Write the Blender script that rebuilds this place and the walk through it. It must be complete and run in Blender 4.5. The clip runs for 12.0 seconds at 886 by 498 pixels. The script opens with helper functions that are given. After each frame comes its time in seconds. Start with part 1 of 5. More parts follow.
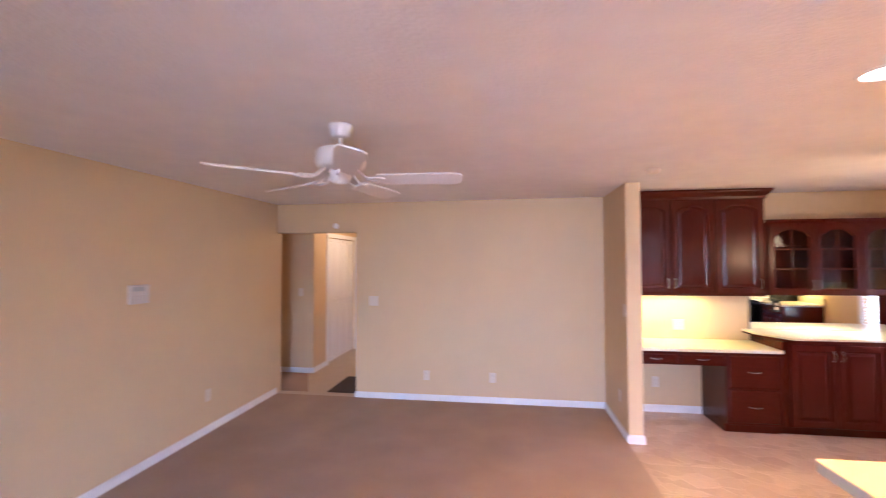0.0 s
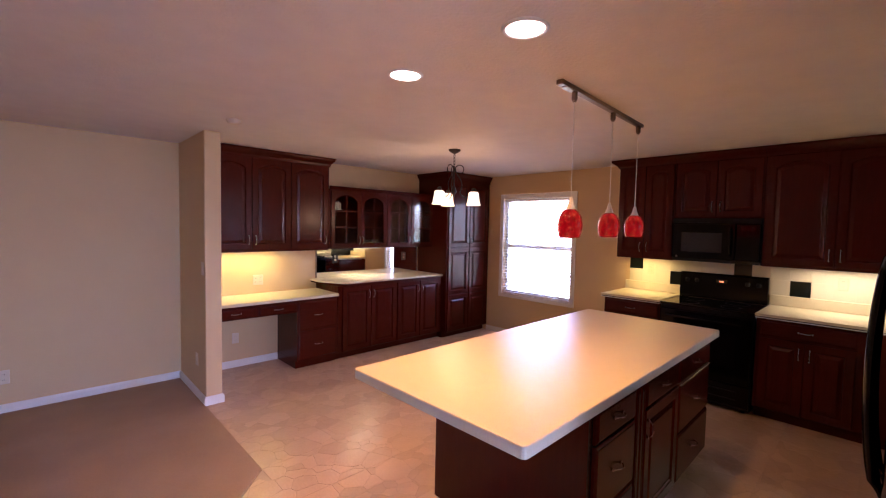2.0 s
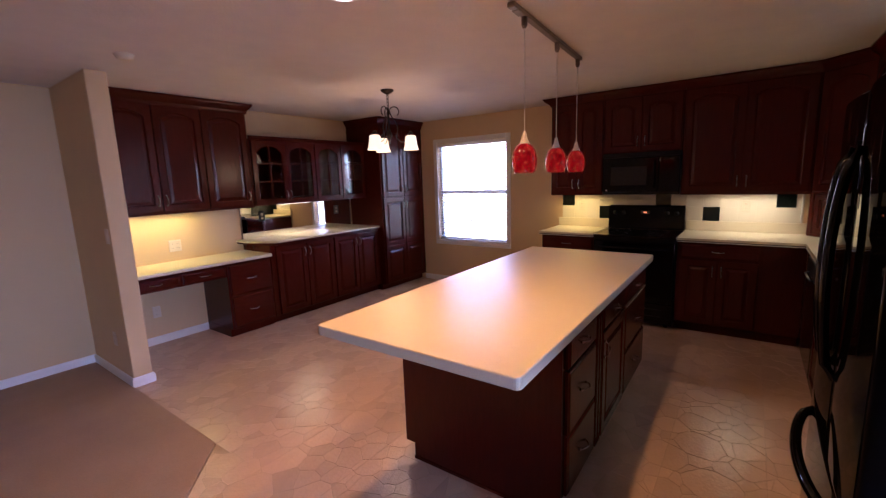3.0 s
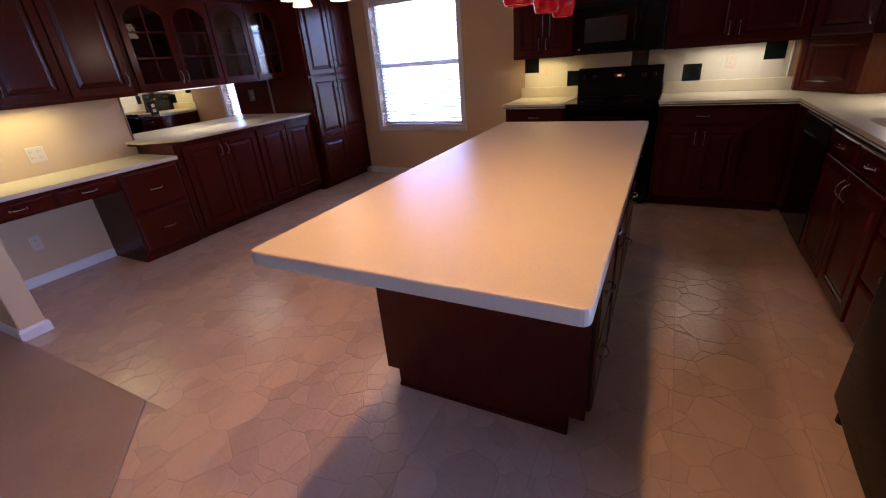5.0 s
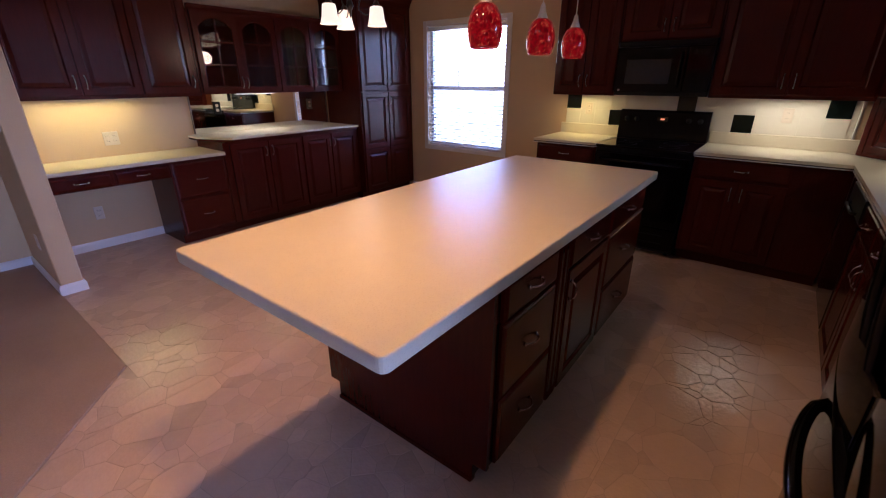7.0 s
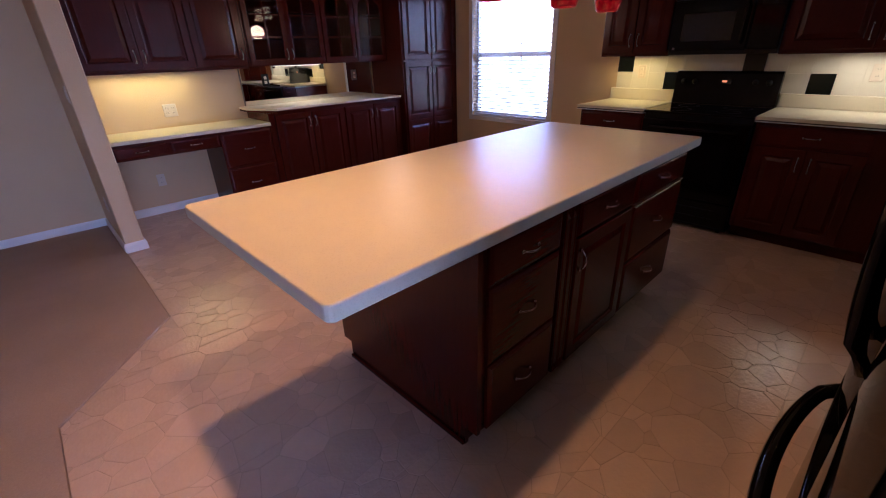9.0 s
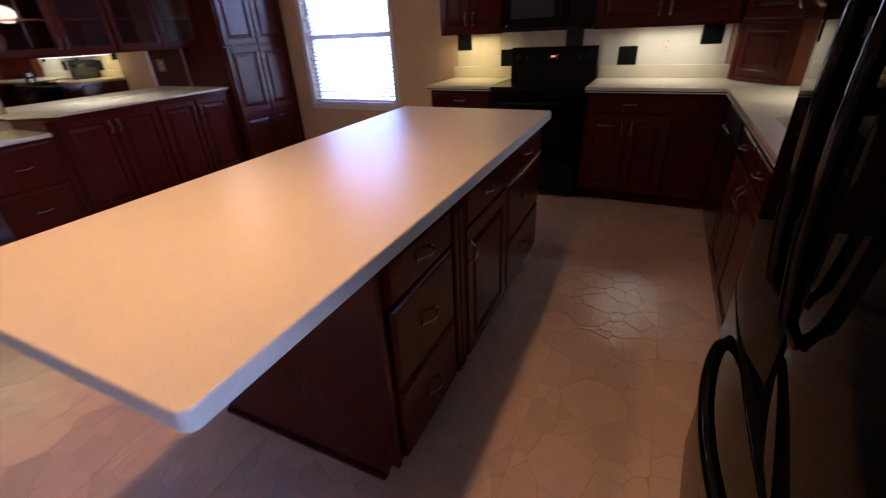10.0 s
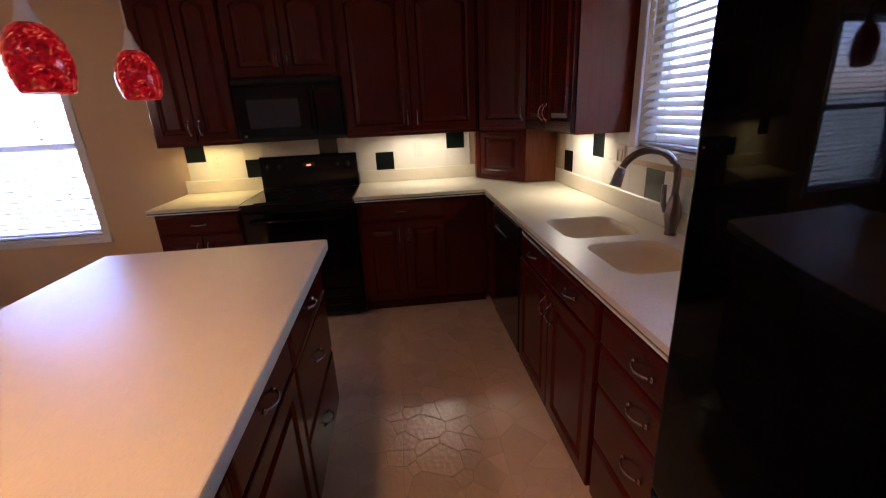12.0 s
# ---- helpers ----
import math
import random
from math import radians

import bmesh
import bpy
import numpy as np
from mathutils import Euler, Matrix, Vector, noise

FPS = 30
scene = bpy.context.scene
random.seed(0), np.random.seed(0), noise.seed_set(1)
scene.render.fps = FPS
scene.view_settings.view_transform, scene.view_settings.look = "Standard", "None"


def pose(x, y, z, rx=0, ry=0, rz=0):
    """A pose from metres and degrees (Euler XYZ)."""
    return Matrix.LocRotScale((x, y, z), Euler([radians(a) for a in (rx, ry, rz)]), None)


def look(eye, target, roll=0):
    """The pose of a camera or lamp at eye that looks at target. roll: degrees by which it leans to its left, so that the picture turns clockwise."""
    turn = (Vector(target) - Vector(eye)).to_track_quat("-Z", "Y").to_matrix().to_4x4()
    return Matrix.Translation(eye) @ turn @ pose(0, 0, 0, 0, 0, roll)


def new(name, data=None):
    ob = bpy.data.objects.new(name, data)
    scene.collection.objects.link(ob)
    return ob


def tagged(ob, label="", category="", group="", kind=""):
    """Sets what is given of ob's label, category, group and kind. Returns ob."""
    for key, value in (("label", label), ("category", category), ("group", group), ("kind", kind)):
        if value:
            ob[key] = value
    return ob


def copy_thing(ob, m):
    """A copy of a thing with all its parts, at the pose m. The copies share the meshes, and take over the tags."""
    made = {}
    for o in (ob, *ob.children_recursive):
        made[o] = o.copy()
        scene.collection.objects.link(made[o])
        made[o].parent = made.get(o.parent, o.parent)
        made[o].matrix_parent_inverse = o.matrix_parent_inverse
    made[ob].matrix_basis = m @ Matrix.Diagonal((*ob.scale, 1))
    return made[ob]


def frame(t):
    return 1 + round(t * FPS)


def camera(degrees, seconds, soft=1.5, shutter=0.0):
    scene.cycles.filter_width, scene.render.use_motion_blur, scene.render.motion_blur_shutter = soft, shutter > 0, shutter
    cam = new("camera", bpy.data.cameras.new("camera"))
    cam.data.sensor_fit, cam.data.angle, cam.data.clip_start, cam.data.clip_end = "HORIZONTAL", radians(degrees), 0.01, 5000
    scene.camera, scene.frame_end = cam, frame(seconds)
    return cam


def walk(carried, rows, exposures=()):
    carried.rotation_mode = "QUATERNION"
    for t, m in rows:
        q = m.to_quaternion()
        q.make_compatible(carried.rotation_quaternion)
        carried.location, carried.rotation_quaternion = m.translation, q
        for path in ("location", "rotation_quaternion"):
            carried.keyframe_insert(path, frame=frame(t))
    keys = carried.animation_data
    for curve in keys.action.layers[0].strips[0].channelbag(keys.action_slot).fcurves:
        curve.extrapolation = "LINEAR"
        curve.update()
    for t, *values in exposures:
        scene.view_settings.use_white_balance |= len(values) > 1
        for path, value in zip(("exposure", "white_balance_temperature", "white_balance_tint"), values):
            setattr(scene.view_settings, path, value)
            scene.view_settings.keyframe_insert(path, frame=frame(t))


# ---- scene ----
cam = camera(92.7, 12.0, soft=1.1, shutter=0.4)
PATH = [
    (0, (-0.041, 0.092, 1.667), (-0.337, 2.069, 1.722), -0.2),
    (0.5, (0.012, 0.16, 1.641), (0.22, 2.149, 1.663), 1.1),
    (1, (-0.039, 0.172, 1.619), (0.759, 2.006, 1.592), -1.0),
    (1.5, (-0.035, 0.153, 1.608), (1.245, 1.687, 1.516), 0.6),
    (2, (0.02, 0.167, 1.605), (1.402, 1.609, 1.5), 1.2),
    (2.5, (0.017, 0.251, 1.572), (1.496, 1.577, 1.34), 0.4),
    (3, (-0.02, 0.364, 1.544), (1.573, 1.527, 1.215), -1.9),
    (3.2, (-0.001, 0.404, 1.553), (1.606, 1.522, 1.145), -1.0),
    (4.8, (0.326, 0.791, 1.392), (1.92, 1.706, 0.605), -4.1),
    (5, (0.348, 0.814, 1.405), (1.944, 1.689, 0.576), -4.8),
    (5.5, (0.456, 0.742, 1.39), (2.071, 1.591, 0.57), -2.9),
    (6, (0.55, 0.645, 1.389), (2.126, 1.537, 0.541), -3.1),
    (6.5, (0.604, 0.539, 1.43), (2.211, 1.392, 0.6), -2.4),
    (7, (0.618, 0.372, 1.449), (2.075, 1.521, 0.702), -0.0),
    (7.2, (0.605, 0.337, 1.482), (2.07, 1.485, 0.749), -0.2),
    (9, (0.77, 0.206, 1.391), (2.011, 1.527, 0.546), -1.8),
    (9.5, (0.831, 0.265, 1.384), (2.208, 1.389, 0.467), -1.6),
    (10, (0.893, 0.383, 1.383), (2.471, 1.186, 0.453), -3.0),
    (10.5, (1.03, 0.43, 1.4), (2.744, 1.013, 0.55), -3.1),
    (11, (1.171, 0.537, 1.429), (2.992, 0.774, 0.637), -3.4),
    (11.5, (1.314, 0.607, 1.457), (3.178, 0.513, 0.737), -1.8),
    (12, (1.492, 0.565, 1.476), (3.384, 0.391, 0.851), -2.8),
]
# the clip's camera stops down as it turns from the pale room to the lamps and window
EXPOSURE = [(0, 1.47, 5300, 40), (0.5, 1.39, 5300, 42), (1, 1.04, 5400, 48), (1.5, 0.6, 5450, 51), (2, 0.27, 5400, 52), (3, -0.13, 5150, 50), (5, -0.42, 4790, 47), (7, -0.45, 4730, 46), (9, -0.46, 4730, 46), (10, -0.32, 4620, 43), (12, 0.06, 4780, 45)]
walk(cam, [(t, look(eye, target, roll)) for t, eye, target, roll in PATH],
     [(t, 4.3 + e, k, m) for t, e, k, m in EXPOSURE])

# ---- world, sun, window light ----
world = bpy.data.worlds.new("sky")
scene.world = world
world.use_nodes = True
sky = world.node_tree.nodes.new("ShaderNodeTexSky")
sky.sky_type = 'NISHITA'
sky.sun_disc = False
sky.sun_elevation = radians(38)
sky.sun_rotation = radians(0)
sky.dust_density = 1.5
back = world.node_tree.nodes["Background"]
back.inputs[1].default_value = 0.15
world.node_tree.links.new(sky.outputs[0], back.inputs[0])

sun = bpy.data.lights.new("sun", 'SUN')
sun.energy, sun.angle, sun.color = 4.5, radians(0.5), (1.0, 0.95, 0.88)
new("sun", sun).matrix_world = look((0, 8, 6.3), (0, 0, 0))


def area_lamp(name, m, sx, sy, watts, colour, shape='RECTANGLE', spread=180):
    d = bpy.data.lights.new(name, 'AREA')
    d.shape, d.size, d.size_y, d.energy, d.color, d.spread = shape, sx, sy, watts, colour, radians(spread)
    ob = new(name, d)
    ob.matrix_world = m
    return ob


# added fill lamp for daylight from out of view, narrowed toward the north wall
area_lamp("added_daylight", look((0.18, -2.57, 1.03), (0.18, 0.0, 1.03)), 1.5, 1.95, 0.31, (0.84, 0.92, 1.0), spread=64)

WARM = (1.0, 0.48, 0.085)
YELLOW = (1.0, 0.86, 0.18)
SOFT = (1.0, 0.88, 0.36)

# ---- materials ----


def mat(name, colour, rough=0.5, metal=0.0, scale=8.0, vary=0.12, bump=0.0, bscale=None, detail=4.0, coat=0.0,
        stretch=None, rand=0.0, spec=0.5, isl=False, wide_scale=None):
    """A surface with two scales of tone, fine relief and uneven gloss."""
    m = bpy.data.materials.new(name)
    m.use_nodes = True
    nt = m.node_tree
    b = nt.nodes["Principled BSDF"]
    co = nt.nodes.new("ShaderNodeTexCoord")
    mp = nt.nodes.new("ShaderNodeMapping")
    if stretch:
        mp.inputs["Scale"].default_value = stretch
    nt.links.new(co.outputs["Object"], mp.inputs[0])
    fine = nt.nodes.new("ShaderNodeTexNoise")
    fine.inputs["Scale"].default_value, fine.inputs["Detail"].default_value = scale, detail
    nt.links.new(mp.outputs[0], fine.inputs["Vector"])
    wide = nt.nodes.new("ShaderNodeTexNoise")
    wide.inputs["Scale"].default_value, wide.inputs["Detail"].default_value = wide_scale or scale * 0.13, 2.0
    nt.links.new(co.outputs["Object"], wide.inputs["Vector"])
    add = nt.nodes.new("ShaderNodeMath")
    add.operation = 'MULTIPLY_ADD'
    add.inputs[1].default_value = 0.5
    nt.links.new(fine.outputs[0], add.inputs[0])
    half = nt.nodes.new("ShaderNodeMath")
    half.operation = 'MULTIPLY'
    half.inputs[1].default_value = 0.5
    nt.links.new(wide.outputs[0], half.inputs[0])
    nt.links.new(half.outputs[0], add.inputs[2])
    tone = add.outputs[0]
    if rand or isl:
        info = nt.nodes.new("ShaderNodeNewGeometry" if isl else "ShaderNodeObjectInfo")
        more = nt.nodes.new("ShaderNodeMath")
        more.operation = 'MULTIPLY_ADD'
        more.inputs[1].default_value = rand
        nt.links.new(info.outputs["Random Per Island" if isl else "Random"], more.inputs[0])
        nt.links.new(tone, more.inputs[2])
        tone = more.outputs[0]
    ramp = nt.nodes.new("ShaderNodeMapRange")
    ramp.inputs[1].default_value, ramp.inputs[2].default_value = 0.2, 0.8 + rand
    ramp.clamp = False
    ramp.inputs[3].default_value, ramp.inputs[4].default_value = 1 - vary, 1 + vary
    nt.links.new(tone, ramp.inputs[0])
    mix = nt.nodes.new("ShaderNodeMix")
    mix.data_type, mix.blend_type = 'RGBA', 'MULTIPLY'
    mix.inputs[0].default_value = 1.0
    mix.inputs[6].default_value = (*colour, 1)
    nt.links.new(ramp.outputs[0], mix.inputs[7])
    nt.links.new(mix.outputs[2], b.inputs["Base Color"])
    gloss = nt.nodes.new("ShaderNodeMapRange")
    gloss.inputs[1].default_value, gloss.inputs[2].default_value = 0.1, 0.9
    gloss.inputs[3].default_value, gloss.inputs[4].default_value = rough * 0.93, min(1, rough * 1.07)
    nt.links.new(wide.outputs[0], gloss.inputs[0])
    nt.links.new(gloss.outputs[0], b.inputs["Roughness"])
    b.inputs["Metallic"].default_value = metal
    b.inputs["Specular IOR Level"].default_value = spec
    b.inputs["Coat Weight"].default_value = coat
    b.inputs["Coat Roughness"].default_value = 0.12
    if bump:
        rel = nt.nodes.new("ShaderNodeTexNoise")
        rel.inputs["Scale"].default_value, rel.inputs["Detail"].default_value = bscale or scale * 3, 3.0
        nt.links.new(mp.outputs[0], rel.inputs["Vector"])
        bp = nt.nodes.new("ShaderNodeBump")
        bp.inputs["Strength"].default_value, bp.inputs["Distance"].default_value = bump, 0.004
        nt.links.new(rel.outputs[0], bp.inputs["Height"])
        nt.links.new(bp.outputs[0], b.inputs["Normal"])
    return m


def glow(name, colour, strength):
    m = bpy.data.materials.new(name)
    m.use_nodes = True
    b = m.node_tree.nodes["Principled BSDF"]
    b.inputs["Base Color"].default_value = (*colour, 1)
    b.inputs["Emission Color"].default_value = (*colour, 1)
    b.inputs["Emission Strength"].default_value = strength
    return m


def glass(name, colour=(1, 1, 1), rough=0.0, ior=1.45):
    m = bpy.data.materials.new(name)
    m.use_nodes = True
    b = m.node_tree.nodes["Principled BSDF"]
    b.inputs["Base Color"].default_value = (*colour, 1)
    b.inputs["Roughness"].default_value, b.inputs["IOR"].default_value = rough, ior
    b.inputs["Transmission Weight"].default_value = 1.0
    return m


def speckled(name, base, spot, rough, scale):
    """Solid-surface counter with fine flecks."""
    m = mat(name, base, rough, scale=14, vary=0.05)
    nt = m.node_tree
    b = nt.nodes["Principled BSDF"]
    v = nt.nodes.new("ShaderNodeTexNoise")
    v.inputs["Scale"].default_value, v.inputs["Detail"].default_value = scale, 2.0
    co = nt.nodes.new("ShaderNodeTexCoord")
    nt.links.new(co.outputs["Object"], v.inputs["Vector"])
    r = nt.nodes.new("ShaderNodeMapRange")
    r.inputs[1].default_value, r.inputs[2].default_value = 0.56, 0.68
    nt.links.new(v.outputs[0], r.inputs[0])
    mix = nt.nodes.new("ShaderNodeMix")
    mix.data_type = 'RGBA'
    mix.inputs[7].default_value = (*spot, 1)
    src = b.inputs["Base Color"].links[0].from_socket
    nt.links.new(src, mix.inputs[6])
    nt.links.new(r.outputs[0], mix.inputs[0])
    nt.links.new(mix.outputs[2], b.inputs["Base Color"])
    return m


WALL = mat("tan_wall_paint", (0.64, 0.46, 0.25), 0.6, scale=3, vary=0.05, bump=0.3, bscale=110, wide_scale=0.7)
CEIL = mat("textured_ceiling_paint", (0.72, 0.66, 0.61), 0.8, scale=7, vary=0.085, bump=0.7, bscale=55)
TRIM = mat("white_trim_paint", (0.78, 0.77, 0.76), 0.35, scale=6, vary=0.04)
CARPET = mat("brown_carpet", (0.44, 0.335, 0.268), 0.95, scale=190, vary=0.19, bump=0.7, bscale=420, spec=0.1, wide_scale=2.2)
STONE = mat("vinyl_flagstone", (0.64, 0.49, 0.385), 0.16, scale=16, vary=0.16, bump=0.65, bscale=48, rand=0.6, spec=0.85)
STONE2 = mat("vinyl_flagstone_far", (0.64, 0.49, 0.385), 0.16, scale=16, vary=0.16, bump=0.65, bscale=48, rand=0.6, spec=0.85, isl=True)
JOINT = mat("vinyl_joint", (0.45, 0.345, 0.265), 0.5, scale=30, vary=0.15)
HALLTILE = mat("hall_tile", (0.55, 0.46, 0.36), 0.4, scale=6, vary=0.1)
CHERRY = mat("cherry_wood", (0.060, 0.0058, 0.0020), 0.25, scale=9, vary=0.30, bump=0.06, stretch=(6, 6, 0.7), spec=0.23)
CHERRY_H = mat("cherry_wood_across", (0.060, 0.0058, 0.0020), 0.25, scale=9, vary=0.30, bump=0.06, stretch=(0.7, 6, 6), spec=0.23)
# brighter cherry copy for lit faces, the light put into its colour
CHERRY_LIT = mat("cherry_wood_lit", (0.12, 0.030, 0.004), 0.33, scale=9, vary=0.45, bump=0.06, stretch=(6, 6, 0.6), spec=0.15)
# brighter, redder cherry copy: the sink window's light is put into the colour
CHERRY_WINDOW_LIT = mat("cherry_window_lit", (0.17, 0.024, 0.005), 0.14, scale=9, vary=0.4, bump=0.08, stretch=(6, 6, 0.6), spec=0.5)
CREAM = speckled("cream_counter", (0.74, 0.66, 0.50), (0.58, 0.50, 0.36), 0.315, 260)
ISLE = speckled("island_counter", (0.60, 0.55, 0.42), (0.53, 0.475, 0.35), 0.37, 260)
for m in (ISLE, CREAM):   # honed, not polished
    m.node_tree.nodes["Principled BSDF"].inputs["Specular IOR Level"].default_value = 0.38
EDGE = mat("white_counter_edge", (0.80, 0.77, 0.74), 0.35, scale=40, vary=0.05)
DARKLINE = mat("dark_edge_strip", (0.03, 0.012, 0.01), 0.4)
SINKMAT = mat("cream_sink", (0.76, 0.64, 0.44), 0.22, scale=6, vary=0.03)
TILE = mat("cream_wall_tile", (0.72, 0.66, 0.55), 0.25, scale=7, vary=0.03, rand=0.05)
GREEN = mat("dark_green_tile", (0.003, 0.0065, 0.0055), 0.18, scale=16, vary=0.4)
GROUT = mat("pale_grout", (0.68, 0.62, 0.51), 0.8, scale=60, vary=0.1)
BLACK = mat("black_enamel", (0.002, 0.002, 0.0024), 0.10, scale=5, vary=0.1, spec=0.27)
FRIDGE = mat("black_fridge_paint", (0.0012, 0.0012, 0.0018), 0.035, scale=9, vary=0.1, spec=0.13)
fn = FRIDGE.node_tree   # a satin lacquer, not a mirror
dull, half_gloss = fn.nodes.new("ShaderNodeBsdfDiffuse"), fn.nodes.new("ShaderNodeMixShader")
dull.inputs[0].default_value = (0.0015, 0.0015, 0.002, 1)
half_gloss.inputs[0].default_value = 0.2
fn.links.new(fn.nodes["Principled BSDF"].outputs[0], half_gloss.inputs[1])
fn.links.new(dull.outputs[0], half_gloss.inputs[2])
fn.links.new(half_gloss.outputs[0], fn.nodes["Material Output"].inputs[0])
FRIDGE_SIDE = mat("textured_black_steel", (0.004, 0.004, 0.005), 0.5, scale=9, vary=0.1, bump=0.3, bscale=300, spec=0.08)
BLACKM = mat("black_plastic", (0.0025, 0.0025, 0.003), 0.32, scale=20, vary=0.1, spec=0.3)
DGLASS = mat("smoked_door_glass", (0.004, 0.004, 0.005), 0.05, scale=3, vary=0.1)
CHROME = mat("polished_nickel", (0.48, 0.46, 0.44), 0.20, metal=1.0, scale=30, vary=0.05)
STEEL = mat("brushed_nickel", (0.27, 0.225, 0.19), 0.31, metal=1.0, scale=40, vary=0.08)
BRONZE = mat("oil_rubbed_bronze", (0.035, 0.022, 0.015), 0.4, metal=0.7, scale=30, vary=0.2)
WHITE = mat("white_plastic", (0.78, 0.76, 0.72), 0.35, scale=20, vary=0.03)
SLOT = mat("outlet_slot", (0.06, 0.05, 0.05), 0.6)
BLIND = mat("white_blind_slat", (0.82, 0.81, 0.80), 0.45, scale=20, vary=0.04)
bn = BLIND.node_tree   # thin vinyl lets daylight through
tr, mx = bn.nodes.new("ShaderNodeBsdfTranslucent"), bn.nodes.new("ShaderNodeMixShader")
tr.inputs[0].default_value = (0.92, 0.86, 0.76, 1)
mx.inputs[0].default_value = 0.28
bn.links.new(bn.nodes["Principled BSDF"].outputs[0], mx.inputs[1])
bn.links.new(tr.outputs[0], mx.inputs[2])
bn.links.new(mx.outputs[0], bn.nodes["Material Output"].inputs[0])
FANW = mat("white_fan_enamel", (0.66, 0.60, 0.55), 0.35, scale=12, vary=0.04)
MIRROR = mat("mirror_silver", (0.88, 0.88, 0.87), 0.015, metal=1.0, scale=2, vary=0.01)
ALMOND = mat("almond_plastic", (0.68, 0.58, 0.46), 0.4, scale=20, vary=0.03)
PANE = glass("window_glass")
CABGLASS = glass("cabinet_glass")
MAT_DARK = mat("dark_doormat", (0.05, 0.035, 0.03), 0.95, scale=150, vary=0.4, bump=0.8, bscale=300)
LAWN = mat("lawn", (0.18, 0.20, 0.11), 0.9, scale=3, vary=0.4, bump=0.5, bscale=60)
BARK = mat("bark", (0.24, 0.21, 0.18), 0.9, scale=20, vary=0.3, bump=0.6, stretch=(3, 3, 0.5))
LEAF = mat("leaves", (0.09, 0.10, 0.04), 0.7, scale=8, vary=0.4, rand=0.3, isl=True)
BULB = glow("lamp_disc", (1.0, 0.80, 0.52), 0.8)
LEDSTRIP = glow("under_cabinet_tube", (1.0, 0.80, 0.45), 0.14)
LEDWHITE = glow("under_cabinet_tube_pale", (1.0, 0.88, 0.58), 0.16)
SHADE = glow("frosted_shade", (1.0, 0.72, 0.33), 0.085)
DISPLAY = glow("oven_clock", (0.9, 0.25, 0.06), 0.09)


def art_glass():
    """Red crackled glass, lit from the bulb within."""
    m = bpy.data.materials.new("red_art_glass")
    m.use_nodes = True
    nt = m.node_tree
    b = nt.nodes["Principled BSDF"]
    co = nt.nodes.new("ShaderNodeTexCoord")
    flake = nt.nodes.new("ShaderNodeTexNoise")   # amber flakes drawn out in the red
    flake.inputs["Scale"].default_value, flake.inputs["Detail"].default_value, flake.inputs["Distortion"].default_value = 54, 1.5, 2.0
    nt.links.new(co.outputs["Object"], flake.inputs["Vector"])
    r = nt.nodes.new("ShaderNodeValToRGB")
    r.color_ramp.elements[0].position, r.color_ramp.elements[0].color = 0.32, (0.06, 0.001, 0.001, 1)
    r.color_ramp.elements[1].position, r.color_ramp.elements[1].color = 0.76, (1.25, 0.46, 0.08, 1)
    e = r.color_ramp.elements.new(0.46)
    e.color = (0.20, 0.0015, 0.001, 1)
    e = r.color_ramp.elements.new(0.63)
    e.color = (0.52, 0.005, 0.002, 1)
    nt.links.new(flake.outputs[0], r.inputs[0])
    b.inputs["Base Color"].default_value = (0.07, 0.001, 0.001, 1)
    nt.links.new(r.outputs[0], b.inputs["Emission Color"])
    b.inputs["Emission Strength"].default_value = 0.037
    b.inputs["Specular IOR Level"].default_value = 0.3
    b.inputs["Roughness"].default_value = 0.08
    return m


REDGLASS = art_glass()

# ---- building helpers ----


def finish(name, bm, material, parent=None, label="", smooth=False):
    bmesh.ops.recalc_face_normals(bm, faces=bm.faces)
    me = bpy.data.meshes.new(name)
    bm.to_mesh(me)
    bm.free()
    if smooth:
        me.polygons.foreach_set("use_smooth", [True] * len(me.polygons))
        me.update()
    me.materials.append(material)
    ob = new(name, me)
    if parent is not None:
        ob.parent = parent
    if label:
        ob["label"] = label
    return ob


def part(name, bm, material, parent, label="", smooth=False):
    return finish(name, bm, material, parent, label, smooth)


def add_box(bm, lo, hi, bevel=0.0, seg=1):
    lo, hi = Vector(lo), Vector(hi)
    m = Matrix.Translation((lo + hi) / 2) @ Matrix.Diagonal((*(hi - lo), 1))
    g = bmesh.ops.create_cube(bm, size=1, matrix=m)
    if bevel:
        es = list({e for v in g['verts'] for e in v.link_edges})
        bmesh.ops.bevel(bm, geom=es, offset=bevel, segments=seg, affect='EDGES', profile=0.5)
    return bm


def block(name, lo, hi, material, parent=None, bevel=0.003, label="", seg=1):
    return finish(name, add_box(bmesh.new(), lo, hi, bevel, seg), material, parent, label)


def blocks(name, boxes, material, parent=None, bevel=0.0, label=""):
    bm = bmesh.new()
    for lo, hi in boxes:
        add_box(bm, lo, hi, bevel)
    return finish(name, bm, material, parent, label)


def thing(name, m, label, category, group=""):
    ob = new(name)
    ob.matrix_world = m
    ob.empty_display_size = 0.1
    return tagged(ob, label, category, group)


def structure(ob, label="", category=""):
    return tagged(ob, label, category, "", "structure")


